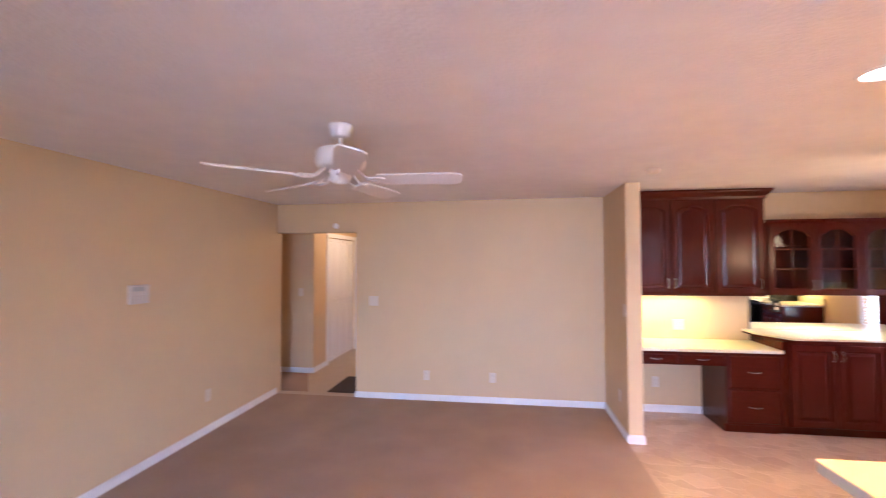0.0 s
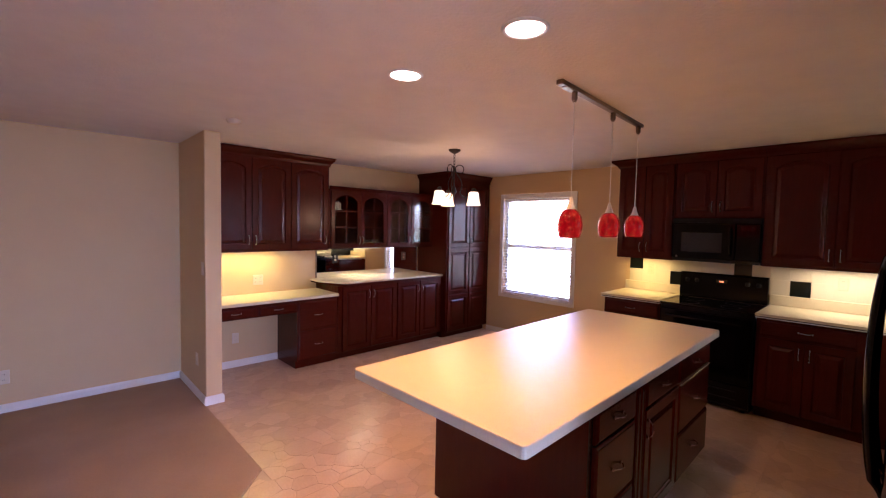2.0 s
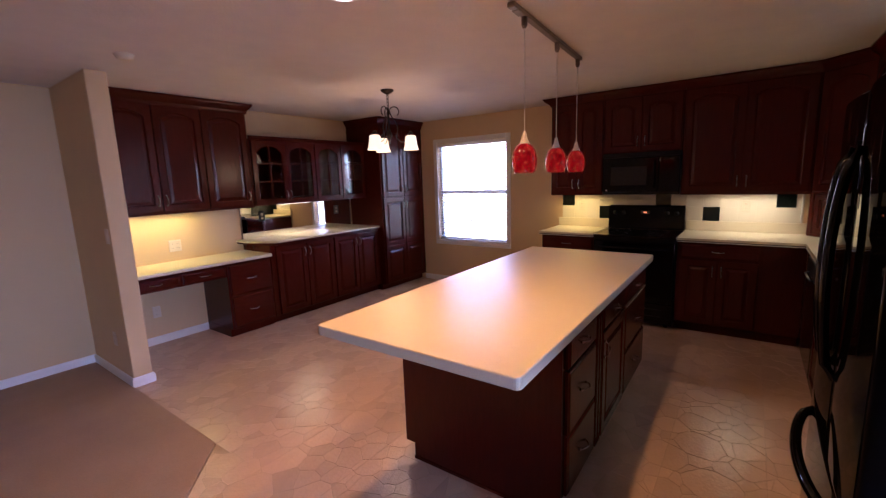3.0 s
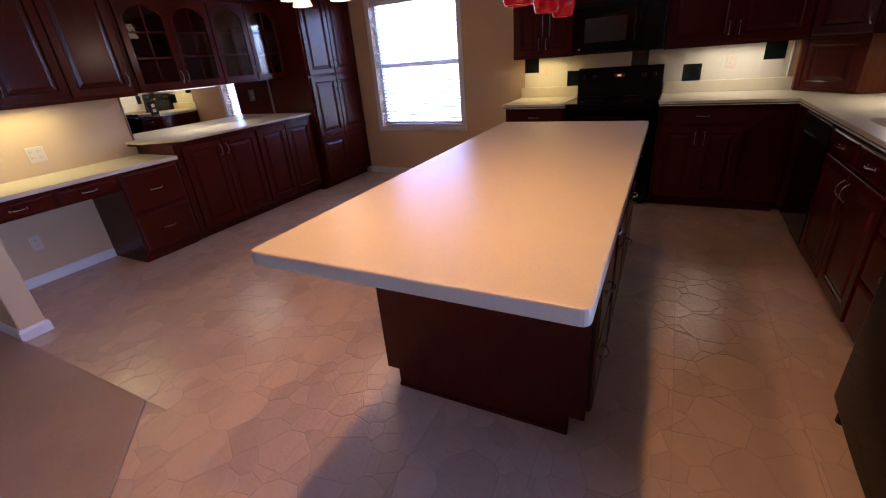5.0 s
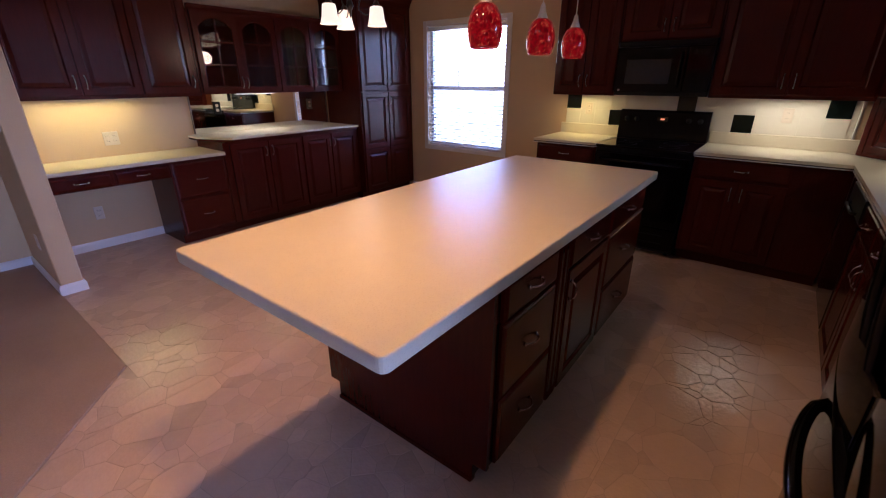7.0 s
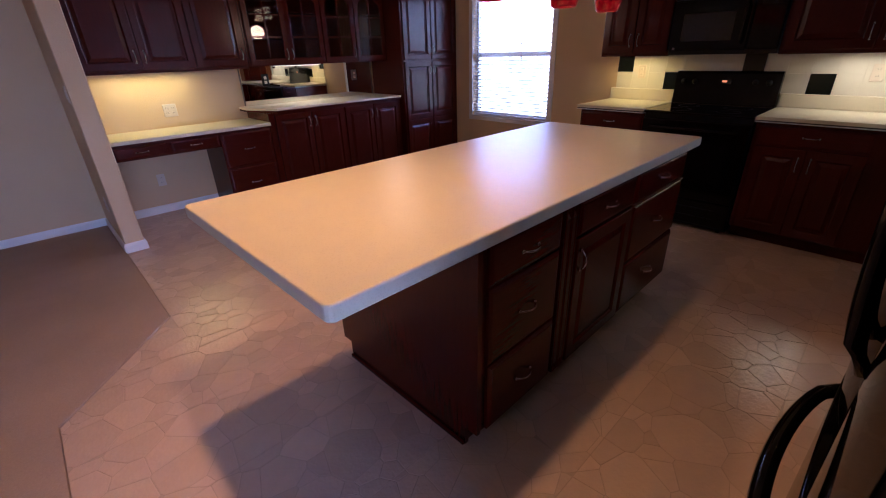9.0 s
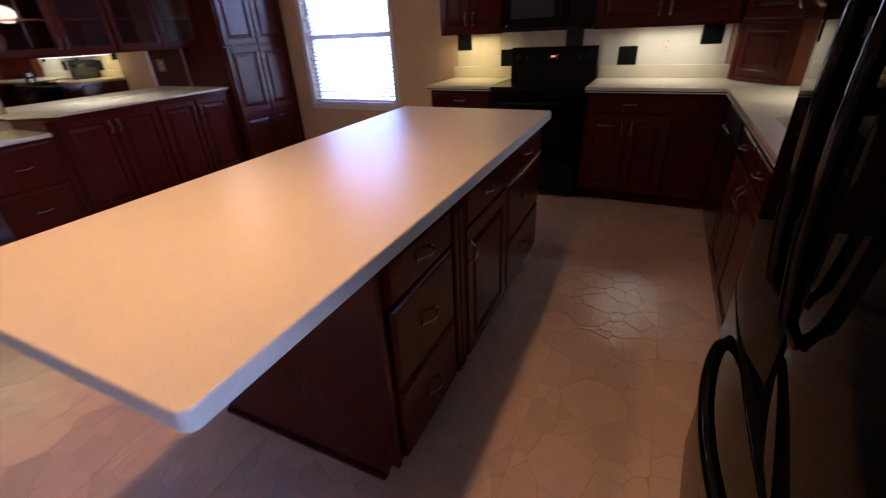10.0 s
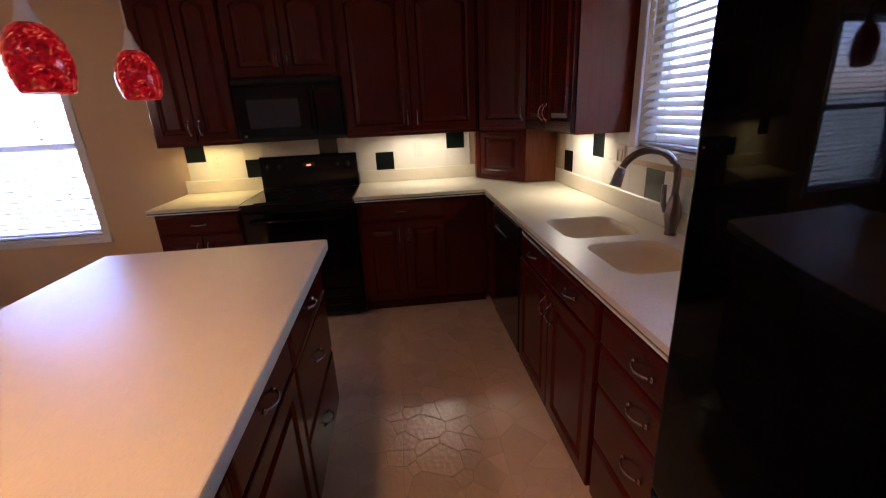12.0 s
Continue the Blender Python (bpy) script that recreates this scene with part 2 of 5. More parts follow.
def add_tube(bm, pts, r, seg=8, taper=None):
    pts = [Vector(p) for p in pts]
    rings = []
    for i, p in enumerate(pts):
        d = (pts[min(i + 1, len(pts) - 1)] - pts[max(i - 1, 0)]).normalized()
        up = Vector((0, 0, 1)) if abs(d.z) < 0.9 else Vector((1, 0, 0))
        a = d.cross(up).normalized()
        b = d.cross(a).normalized()
        rr = r if taper is None else r + (taper - r) * i / (len(pts) - 1)
        rings.append([bm.verts.new(p + rr * (math.cos(t) * a + math.sin(t) * b))
                      for t in [2 * math.pi * k / seg for k in range(seg)]])
    for u, w in zip(rings, rings[1:]):
        for k in range(seg):
            bm.faces.new((u[k], u[(k + 1) % seg], w[(k + 1) % seg], w[k]))
    bm.faces.new(rings[0])
    bm.faces.new(rings[-1])
    return bm


def add_lathe(bm, prof, seg=24, centre=(0, 0), closed=False):
    """prof: (radius, height) pairs from one end to the other."""
    rings = []
    for r, z in prof:
        rings.append([bm.verts.new((centre[0] + r * math.cos(2 * math.pi * k / seg), centre[1] + r * math.sin(2 * math.pi * k / seg), z))
                      for k in range(seg)])
    for u, w in zip(rings, rings[1:]):
        for k in range(seg):
            bm.faces.new((u[k], u[(k + 1) % seg], w[(k + 1) % seg], w[k]))
    if closed:
        bm.faces.new(rings[0])
        bm.faces.new(rings[-1])
    return bm


def add_prism(bm, pts, z0, z1, bevel=0.0, seg=1):
    lo = [bm.verts.new((x, y, z0)) for x, y in pts]
    hi = [bm.verts.new((x, y, z1)) for x, y in pts]
    n = len(pts)
    made = [bm.faces.new(lo[::-1]), bm.faces.new(hi)]
    for k in range(n):
        made.append(bm.faces.new((lo[k], lo[(k + 1) % n], hi[(k + 1) % n], hi[k])))
    if bevel:
        es = [e for e in made[1].edges] + [e for e in made[0].edges]
        bmesh.ops.bevel(bm, geom=es, offset=bevel, segments=seg, affect='EDGES', profile=0.5)
    return bm


def add_mould(bm, path, prof):
    """A profile of (out, height) pairs swept along a plan polyline, out to the right of the way it runs, mitred."""
    path = [Vector(p) for p in path]
    rows = []
    for i, p in enumerate(path):
        ns = []
        for a, b in ((i - 1, i), (i, i + 1)):
            if a >= 0 and b < len(path):
                d = (path[b] - path[a]).normalized()
                ns.append(Vector((d.y, -d.x)))
        n = sum(ns, Vector((0, 0))) / len(ns)
        n = n / n.length_squared
        rows.append([bm.verts.new((p.x + n.x * o, p.y + n.y * o, z)) for o, z in prof])
    k = len(prof)
    for u, w in zip(rows, rows[1:]):
        for j in range(k):
            bm.faces.new((u[j], u[(j + 1) % k], w[(j + 1) % k], w[j]))
    bm.faces.new(rows[0])
    bm.faces.new(rows[-1])
    return bm


def crown_prof(z0, z1, out):
    h = z1 - z0
    return [(0, z0), (0.012, z0), (0.014, z0 + 0.12 * h), (0.3 * out, z0 + 0.3 * h), (0.62 * out, z0 + 0.52 * h),
            (0.9 * out, z0 + 0.74 * h), (0.94 * out, z0 + 0.82 * h), (out, z0 + 0.84 * h), (out, z1), (0, z1)]


# ---- cabinet parts; local frame: x along the front, y into the wall, z up, fronts stand on y = 0 ----


def ring(w, h, d, y, arch, n=11):
    pts = [(d, y, d), (w - d, y, d)]
    for k in range(n):
        u = 1 - k / (n - 1)
        drop = arch * (1 - math.sin(math.pi * u) ** 0.75) if 0 < u < 1 else arch
        pts.append((d + u * (w - 2 * d), y, h - d - drop))
    return pts


def panel_mesh(w, h, arch=0.0, th=0.02, stile=0.062):
    """A framed door with a raised field."""
    bm = bmesh.new()
    s = min(stile, w * 0.24)
    f = [(0.0, 0.0, 0), (0.0, -th + 0.003, 0), (0.004, -th, 0), (s - 0.006, -th, arch), (s, -th + 0.004, arch),
         (s + 0.004, -th + 0.011, arch), (s + 0.010, -th + 0.011, arch), (s + 0.034, -th + 0.002, arch), (s + 0.038, -th + 0.002, arch)]
    loops = [[bm.verts.new(p) for p in ring(w, h, d, y, a)] for d, y, a in f]
    for u, v in zip(loops, loops[1:]):
        for k in range(len(u)):
            bm.faces.new((u[k], u[(k + 1) % len(u)], v[(k + 1) % len(u)], v[k]))
    bm.faces.new(loops[-1])
    bm.faces.new(loops[0][::-1])
    return bm


def slab_mesh(w, h, th=0.02):
    """A drawer front with an eased and stepped edge."""
    bm = bmesh.new()
    f = [(0.0, 0.0), (0.0, -th + 0.008), (0.006, -th + 0.006), (0.012, -th + 0.001), (0.018, -th), (0.022, -th)]
    loops = [[bm.verts.new(p) for p in ((d, y, d), (w - d, y, d), (w - d, y, h - d), (d, y, h - d))] for d, y in f]
    for u, v in zip(loops, loops[1:]):
        for k in range(4):
            bm.faces.new((u[k], u[(k + 1) % 4], v[(k + 1) % 4], v[k]))
    bm.faces.new(loops[-1])
    bm.faces.new(loops[0][::-1])
    return bm


def pull_mesh(length, upright):
    bm = bmesh.new()
    pts = []
    for k in range(11):
        u = k / 10
        a, o = (u - 0.5) * length, -0.027 * math.sin(math.pi * u) ** 0.6
        pts.append((0, o, a) if upright else (a, o, 0))
    add_tube(bm, pts, 0.0037, 8)
    for s in (-0.5, 0.5):
        c = s * length
        e = ((0, 0.0, c), (0, -0.006, c)) if upright else ((c, 0.0, 0), (c, -0.006, 0))
        add_tube(bm, e, 0.0075, 8)
    return bm


def pull(parent, x, y, z, upright, length=0.088):
    h = part("handle", pull_mesh(length, upright), CHROME, parent, "curved polished nickel pull handle", smooth=True)
    h.location = (x, y, z)
    return h


def door(parent, x, z, w, h, arch=0.0, hinge="l", grip="low", name="door"):
    """hinge: the side it turns on; grip: where the handle sits."""
    d = part(name, panel_mesh(w, h, arch), CHERRY, parent)
    d.location = (x, 0, z)
    hx = w - 0.032 if hinge == "l" else 0.032
    hz = {"low": 0.10, "high": h - 0.10}.get(grip, 0)
    if grip:
        pull(d, hx, -0.02, hz, True)
    return d


def drawer(parent, x, z, w, h, grip=True):
    d = part("drawer_front", slab_mesh(w, h), CHERRY_H, parent)
    d.location = (x, 0, z)
    if grip:
        pull(d, w / 2, -0.02, h / 2, False)
    return d


def glass_door(parent, x, z, w, h, hinge):
    bm = bmesh.new()
    s, th, arch = 0.055, 0.02, 0.075
    f = [(0.0, 0.0, 0), (0.0, -th + 0.003, 0), (0.004, -th, 0), (s - 0.006, -th, arch), (s, -th + 0.006, arch), (s, 0.0, arch)]
    loops = [[bm.verts.new(p) for p in ring(w, h, d, y, a)] for d, y, a in f]
    for u, v in zip(loops, loops[1:] + loops[:1]):
        for k in range(len(u)):
            bm.faces.new((u[k], u[(k + 1) % len(u)], v[(k + 1) % len(u)], v[k]))
    d = part("door", bm, CHERRY, parent, "arched glazed cherry door")
    d.location = (x, 0, z)
    bm = bmesh.new()
    lo = [bm.verts.new(p) for p in ring(w, h, s - 0.004, -0.006, arch)]
    hi = [bm.verts.new(p) for p in ring(w, h, s - 0.004, -0.009, arch)]
    bm.faces.new(lo)
    bm.faces.new(hi[::-1])
    for k in range(len(lo)):
        bm.faces.new((lo[k], lo[(k + 1) % len(lo)], hi[(k + 1) % len(lo)], hi[k]))
    part("pane", bm, CABGLASS, d, "clear glass pane")
    block("muntin", (w / 2 - 0.007, -0.018, s), (w / 2 + 0.007, -0.010, h - s), CHERRY, d, 0.002)
    for k in (1, 2):
        zz = s + (h - 2 * s) * k / 3
        block("muntin", (s, -0.017, zz - 0.007), (w - s, -0.0105, zz + 0.007), CHERRY, d, 0.002)
    pull(d, w - 0.028 if hinge == "l" else 0.028, -0.02, 0.09, True)
    return d


def carcass(parent, w, d, z0, z1, toe=0.0, name="body", y0=0.001):
    bm = bmesh.new()
    add_box(bm, (0, y0, z0 + toe), (w, d, z1), 0.0015)
    if toe:
        add_box(bm, (0.002, 0.075, z0), (w - 0.002, d, z0 + toe + 0.001), 0)
    return part(name, bm, CHERRY, parent)


def hollow(parent, w, d, z0, z1, name="body"):
    """An open box: what stands behind glazed doors."""
    t = 0.018
    return blocks(name, [((0, 0.001, z0), (t, d, z1)), ((w - t, 0.001, z0), (w, d, z1)), ((t, 0.001, z0), (w - t, d, z0 + t)),
                         ((t, 0.001, z1 - t), (w - t, d, z1)), ((t, d - t, z0 + t), (w - t, d, z1 - t))], CHERRY, parent)


NORTH, EAST, SOUTH = 0, -90, 180   # which wall a cabinet stands against

# ---- the shell ----
CZ = 2.383
YW = -0.63   # the sink wall
T = 0.12
structure(blocks("wall_west", [((-2.92 - T, -2.6, 0), (-2.92, 5.205, CZ))], WALL), "plain tan painted living room wall", "wall")
structure(blocks("wall_north", [((-1.87, 5.085, 0), (5.11, 5.085 + T, CZ)), ((-2.92, 5.085, 2.02), (-1.87, 5.085 + T, CZ))], WALL),
          "tan painted wall with a cased hallway opening", "wall")
structure(blocks("wall_east", [((5.11, -0.63, 0), (5.11 + T, 3.02, CZ)), ((5.11, 4.155, 0), (5.11 + T, 5.085 + T, CZ)),
                               ((5.11, 3.02, 0), (5.11 + T, 4.155, 0.63)), ((5.11, 3.02, 2.045), (5.11 + T, 4.155, CZ))], WALL),
          "tan painted kitchen wall with a window", "wall")
structure(blocks("wall_sink", [((1.15, YW - T, 0), (2.55, YW, CZ)), ((3.55, YW - T, 0), (5.11 + T, YW, CZ)),
                               ((2.55, YW - T, 0), (3.55, YW, 1.258)), ((2.55, YW - T, 2.10), (3.55, YW, CZ))], WALL),
          "tan painted wall behind the kitchen sink", "wall")
structure(block("wall_return", (1.03, -2.6, 0), (1.15, YW, CZ), WALL, None, 0), "plain tan painted return wall", "wall")
# out of view; its opening is added as a daylight source
structure(blocks("wall_south", [((-2.92 - T, -2.6 - T, 0), (-0.62, -2.6, CZ)), ((0.98, -2.6 - T, 0), (1.15, -2.6, CZ)), ((-0.62, -2.6 - T, 2.05), (0.98, -2.6, CZ))], WALL),
          "unseen tan painted wall with an opening added for daylight", "wall")
structure(block("wall_stub", (1.048, 4.19, 0), (1.18, 5.085, CZ), WALL, None, 0.006), "short tan painted wall between living room and desk", "wall")
structure(blocks("wall_hall", [((-3.55, 6.08, 0), (-2.90, 6.08 + T, CZ)), ((-2.90 - T, 6.08 + T, 0), (-2.90, 6.60, CZ)),
                               ((-2.90 - T, 7.80, 0), (-2.90, 8.6, CZ)), ((-2.90 - T, 6.60, 2.05), (-2.90, 7.80, CZ)),
                               ((-3.55 - T, 5.085 + T, 0), (-3.55, 6.2, CZ)), ((-3.55, 5.085, 0), (-3.04, 5.205, CZ)),
                               ((-2.90 - T, 8.6, 0), (-1.4, 8.6 + T, CZ)), ((-1.5, 5.205, 0), (-1.38, 8.6, CZ)),
                               # unseen closet back and end, added to keep sun from behind the doors
                               ((-3.7, 6.2, 0), (-3.6, 8.72, CZ)), ((-3.6, 8.6, 0), (-3.02, 8.72, CZ))], WALL),
          "tan painted hallway walls", "wall")
structure(block("ceiling", (-3.8, -2.75, CZ), (5.3, 8.75, CZ + 0.12), CEIL, None, 0), "knockdown textured off-white ceiling", "ceiling")

bm = add_prism(bmesh.new(), [(-2.92, -2.6), (0.475, -2.6), (0.475, 2.285), (1.035, 2.892), (1.04, 4.19), (1.048, 5.085), (-2.92, 5.085)], -0.05, 0.008)
structure(finish("floor_carpet", bm, CARPET), "short-pile brown carpet in the living room", "carpet")
bm = add_prism(bmesh.new(), [(0.478, -2.6), (1.1, -2.6), (1.1, -0.68), (5.2, -0.68), (5.2, 5.15), (1.05, 5.15), (1.043, 4.19), (1.038, 2.89), (0.478, 2.283)], -0.05, -0.0012)
floor_vinyl = structure(finish("floor", bm, JOINT), "sheet vinyl kitchen floor with a pale flagstone pattern", "floor")
structure(block("floor_hall", (-3.7, 5.086, -0.05), (-1.4, 8.6, 0.004), HALLTILE, None, 0), "pale hallway tile floor", "floor")
structure(finish("floor_threshold", add_prism(bmesh.new(), [(-3.5, 5.21), (-2.93, 5.21), (-2.55, 5.21), (-2.95, 6.02), (-3.5, 6.06)], 0.004, 0.010), CARPET),
          "brown carpet reaching into the hallway", "carpet")


def skirting(name, path, h=0.077):
    bm = add_mould(bmesh.new(), path, [(0.0, 0.0), (0.014, 0.0), (0.014, h - 0.02), (0.010, h - 0.008), (0.005, h), (0.0, h)])
    return structure(finish(name, bm, TRIM), "white painted baseboard", "baseboard")


skirting("baseboard", [(-2.92, -0.37), (-2.92, 5.083)])
skirting("baseboard", [(-1.868, 5.2), (-1.868, 5.085), (1.048, 5.085), (1.048, 4.19), (1.18, 4.19), (1.18, 5.085), (2.04, 5.085)])
skirting("baseboard", [(5.11, 4.45), (5.11, 2.28)])
skirting("baseboard", [(-3.55, 6.08), (-2.90, 6.08), (-2.90, 6.52)])

# ---- windows and what lies outside ----


def slat_mesh(w, depth=0.05):
    bm = bmesh.new()
    prof = [(-0.5, 0.0), (-0.25, 0.0035), (0, 0.0046), (0.25, 0.0035), (0.5, 0.0)]
    rows = []
    for x in (0, w):
        rows.append([bm.verts.new((x, a * depth, z)) for a, z in prof] + [bm.verts.new((x, a * depth, z - 0.0028)) for a, z in prof[::-1]])
    n = len(rows[0])
    for k in range(n):
        bm.faces.new((rows[0][k], rows[0][(k + 1) % n], rows[1][(k + 1) % n], rows[1][k]))
    bm.faces.new(rows[0])
    bm.faces.new(rows[1])
    return bm


def window(name, m, w, h, label, tilt, rail=True, depth=0.12, trim=0.062, pitch=0.043, blind=True, slat=0.05):
    """Local frame: x along the opening, y outward through the wall from its inner face, z up from the opening's foot."""
    win = structure(new(name), label, "window")
    win.matrix_world = m
    bm = bmesh.new()
    for lo, hi in (((-trim, -0.018, -trim), (0.0, 0.0, h + trim)), ((w, -0.018, -trim), (w + trim, 0.0, h + trim)),
                   ((0.0, -0.018, h), (w, 0.0, h + trim))):
        add_box(bm, lo, hi, 0.004)
    part("casing", bm, TRIM, win)
    bm = add_box(bmesh.new(), (-trim, -0.022, -0.024), (w + trim, 0.06, 0.0), 0.005)
    add_box(bm, (-trim, -0.016, -trim), (w + trim, 0.0, -0.024), 0.003)
    part("sill", bm, TRIM, win)
    f = 0.035
    bm = bmesh.new()
    bars = [((0, 0.06, 0), (f, depth, h)), ((w - f, 0.06, 0), (w, depth, h)), ((f, 0.06, 0), (w - f, depth, f)), ((f, 0.06, h - f), (w - f, depth, h)),
                   ((f, 0.07, h * 0.5 - 0.022), (w - f, depth - 0.005, h * 0.5 + 0.022))]
    for lo, hi in bars if rail else bars[:4]:
        add_box(bm, lo, hi, 0.002)
    part("window_frame", bm, TRIM, win)
    for k in (0, 1):   # upper and lower glass
        p = block("pane", (f, 0.095, f + k * (h * 0.5 - f + 0.02)), (w - f, 0.099, h * 0.5 - 0.02 + k * (h * 0.5 - f + 0.02)), PANE, win, 0)
        p.visible_shadow = False
    if blind:
        b = tagged(new("window_blind"), "white two-inch horizontal blind hanging open", "blind")
        b.matrix_world = m
        part("headrail", add_box(bmesh.new(), (0.004, 0.002, h - 0.05), (w - 0.004, 0.056, h - 0.004), 0.004), BLIND, b)
        part("bottom_rail", add_box(bmesh.new(), (0.006, 0.006, 0.004), (w - 0.006, 0.052, 0.020), 0.004), BLIND, b)
        first = None
        z = 0.045
        while z < h - 0.06:
            if first is None:
                s = first = part("slat", slat_mesh(w - 0.012, slat), BLIND, b)
            else:
                s = new("slat", first.data)
                s.parent = b
            s.location = (0.006, 0.029, z)
            s.rotation_euler = (radians(tilt + random.uniform(-1.5, 1.5)), 0, 0)
            z += pitch
        for u in (0.14, 0.5, 0.86):
            part("ladder_cord", add_tube(bmesh.new(), [(u * w, 0.004, 0.01), (u * w, 0.004, h - 0.03)], 0.0014, 5), BLIND, b)
            part("ladder_cord", add_tube(bmesh.new(), [(u * w, 0.054, 0.01), (u * w, 0.054, h - 0.03)], 0.0014, 5), BLIND, b)
        part("tilt_wand", add_tube(bmesh.new(), [(0.05, -0.006, h * 0.45), (0.05, -0.004, h - 0.05)], 0.004, 6), BLIND, b)
    return win


window("window_1", pose(5.11, 4.155, 0.63, rz=-90), 1.135, 1.415, "white double-hung window in the dining corner", 4)
window("window_2", pose(3.55, YW, 1.258, rz=180), 1.0, 0.842, "white window over the sink with a lowered blind", 30, False, pitch=0.038)
# unseen glazed opening, added to bring daylight into the living room
window("added_window", pose(0.98, -2.6, 0.0, rz=180), 1.6, 2.05, "unseen white framed glass door added to let daylight in", 0, False, blind=False)

ground = finish("ground", add_box(bmesh.new(), (-400, -400, -0.75), (400, 400, -0.25)), LAWN)
structure(ground, "winter lawn outside the house", "ground")


def tree(x, y, h, seed):
    rnd = random.Random(seed)
    t = thing("tree", pose(x, y, -0.26), "bare-branched yard tree with sparse leaves", "tree", "yard trees")
    bm = bmesh.new()
    tips = []
    add_tube(bm, [(0, 0, 0), (0.05, 0.02, h * 0.25), (0.0, 0.08, h * 0.55), (0.1, 0.05, h * 0.95)], 0.16, 8, 0.03)
    for k in range(16):
        z = h * (0.25 + 0.045 * k)
        a = k * 2.4 + rnd.random()
        ln = h * (0.42 - 0.016 * k) * rnd.uniform(0.8, 1.15)
        p = Vector((0.03, 0.05, z))
        pts = [p]
        for s in range(4):
            p = p + Vector((math.cos(a), math.sin(a), 0.55 + 0.1 * s)) * ln / 5 + Vector((rnd.uniform(-.1, .1), rnd.uniform(-.1, .1), 0))
            pts.append(p)
            q = p + Vector((math.cos(a + 0.9), math.sin(a + 0.9), 0.5)) * ln * 0.25
            add_tube(bm, [p, (p + q) / 2 + Vector((0, 0, .05)), q], 0.014, 5, 0.005)
            q2 = p + Vector((math.cos(a - 0.9), math.sin(a - 0.9), 0.5)) * ln * 0.25
            add_tube(bm, [p, (p + q2) / 2 + Vector((0, 0, .04)), q2], 0.014, 5, 0.005)
            tips += [p, q, q2]
        add_tube(bm, pts, 0.05, 6, 0.012)
    part("trunk", bm, BARK, t)
    bm = bmesh.new()
    for p in tips:
        for k in range(7):
            c = p + Vector((rnd.gauss(0, .22), rnd.gauss(0, .22), rnd.gauss(0, .18)))
            m = Euler((rnd.uniform(0, 6), rnd.uniform(0, 6), rnd.uniform(0, 6))).to_matrix()
            bm.faces.new([bm.verts.new(c + m @ Vector(v)) for v in ((-.05, 0, 0), (0, -.03, 0), (.05, 0, .01), (0, .03, 0))])
    tagged(part("crown", bm, LEAF, t, "thin scattered leaves"), kind="stuff")


for k, (x, y, h) in enumerate([(30, 33, 8.5), (38, 42, 9.5), (33, 38, 9), (60, 44, 8), (7.0, -18, 8), (1.5, -21, 8)]):
    tree(x, y, h, k)

# ---- desk and hutch along the north wall ----
YN = 5.085
cab = thing("wall_cabinet", pose(1.182, 4.76, 0), "cherry wall cabinet with three arched raised-panel doors above the desk", "cabinet")
carcass(cab, 1.345, YN - 4.76 - 0.002, 1.312, 2.30)
for k, (a, b) in enumerate(((0.03, 0.452), (0.458, 0.872), (0.878, 1.325))):
    door(cab, a, 1.325, b - a, 0.955, 0.05, "lr"[k == 1], "low")
part("crown_moulding", add_mould(bmesh.new(), [(0, 0), (1.345, 0), (1.345, 0.315)], crown_prof(2.28, CZ - 0.004, 0.06)), CHERRY_H, cab)
part("light_rail", add_box(bmesh.new(), (0, 0.002, 1.298), (1.345, 0.022, 1.312), 0.002), CHERRY_H, cab)

cab = thing("glass_cabinet", pose(2.53, 4.76, 0), "cherry wall cabinet with four arched glazed doors above the hutch", "cabinet")
hollow(cab, 1.668, YN - 4.76 - 0.002, 1.312, 2.03)
for k in range(4):
    leaf = glass_door(cab, 0.02 + 0.412 * k, 1.325, 0.404, 0.69, "lrlr"[k])
    if k == 0:   # not quite shut
        leaf.rotation_euler = (0, 0, radians(-4.0))
for z in (1.56, 1.79):
    block("shelf", (0.018, 0.02, z), (1.65, 0.30, z + 0.016), CHERRY, cab, 0.002)
part("crown_moulding", add_mould(bmesh.new(), [(0, 0), (1.668, 0)], crown_prof(2.015, 2.065, 0.04)), CHERRY_H, cab)

desk = thing("desk", pose(1.182, 4.55, 0), "built-in cherry desk with a cream top and drawers", "desk")
part("desktop", add_box(bmesh.new(), (0, -0.028, 0.775), (1.352, YN - 4.55 - 0.002, 0.805), 0.004, 2), CREAM, desk, "cream speckled desktop")
part("edge_strip", add_box(bmesh.new(), (0, -0.024, 0.762), (1.352, -0.002, 0.774), 0.002), CHERRY_H, desk)
part("apron", add_box(bmesh.new(), (0, 0.001, 0.64), (0.858, 0.40, 0.762), 0.002), CHERRY, desk)
for a in (0.03, 0.45):
    drawer(desk, a, 0.652, 0.395, 0.10)
part("pedestal", add_box(add_box(bmesh.new(), (0.86, 0.0, 0.085), (1.345, 0.53, 0.762), 0.002), (0.86, 0.05, 0), (1.345, 0.53, 0.09)), CHERRY, desk)
drawer(desk, 0.875, 0.435, 0.455, 0.315)
drawer(desk, 0.875, 0.105, 0.455, 0.315)

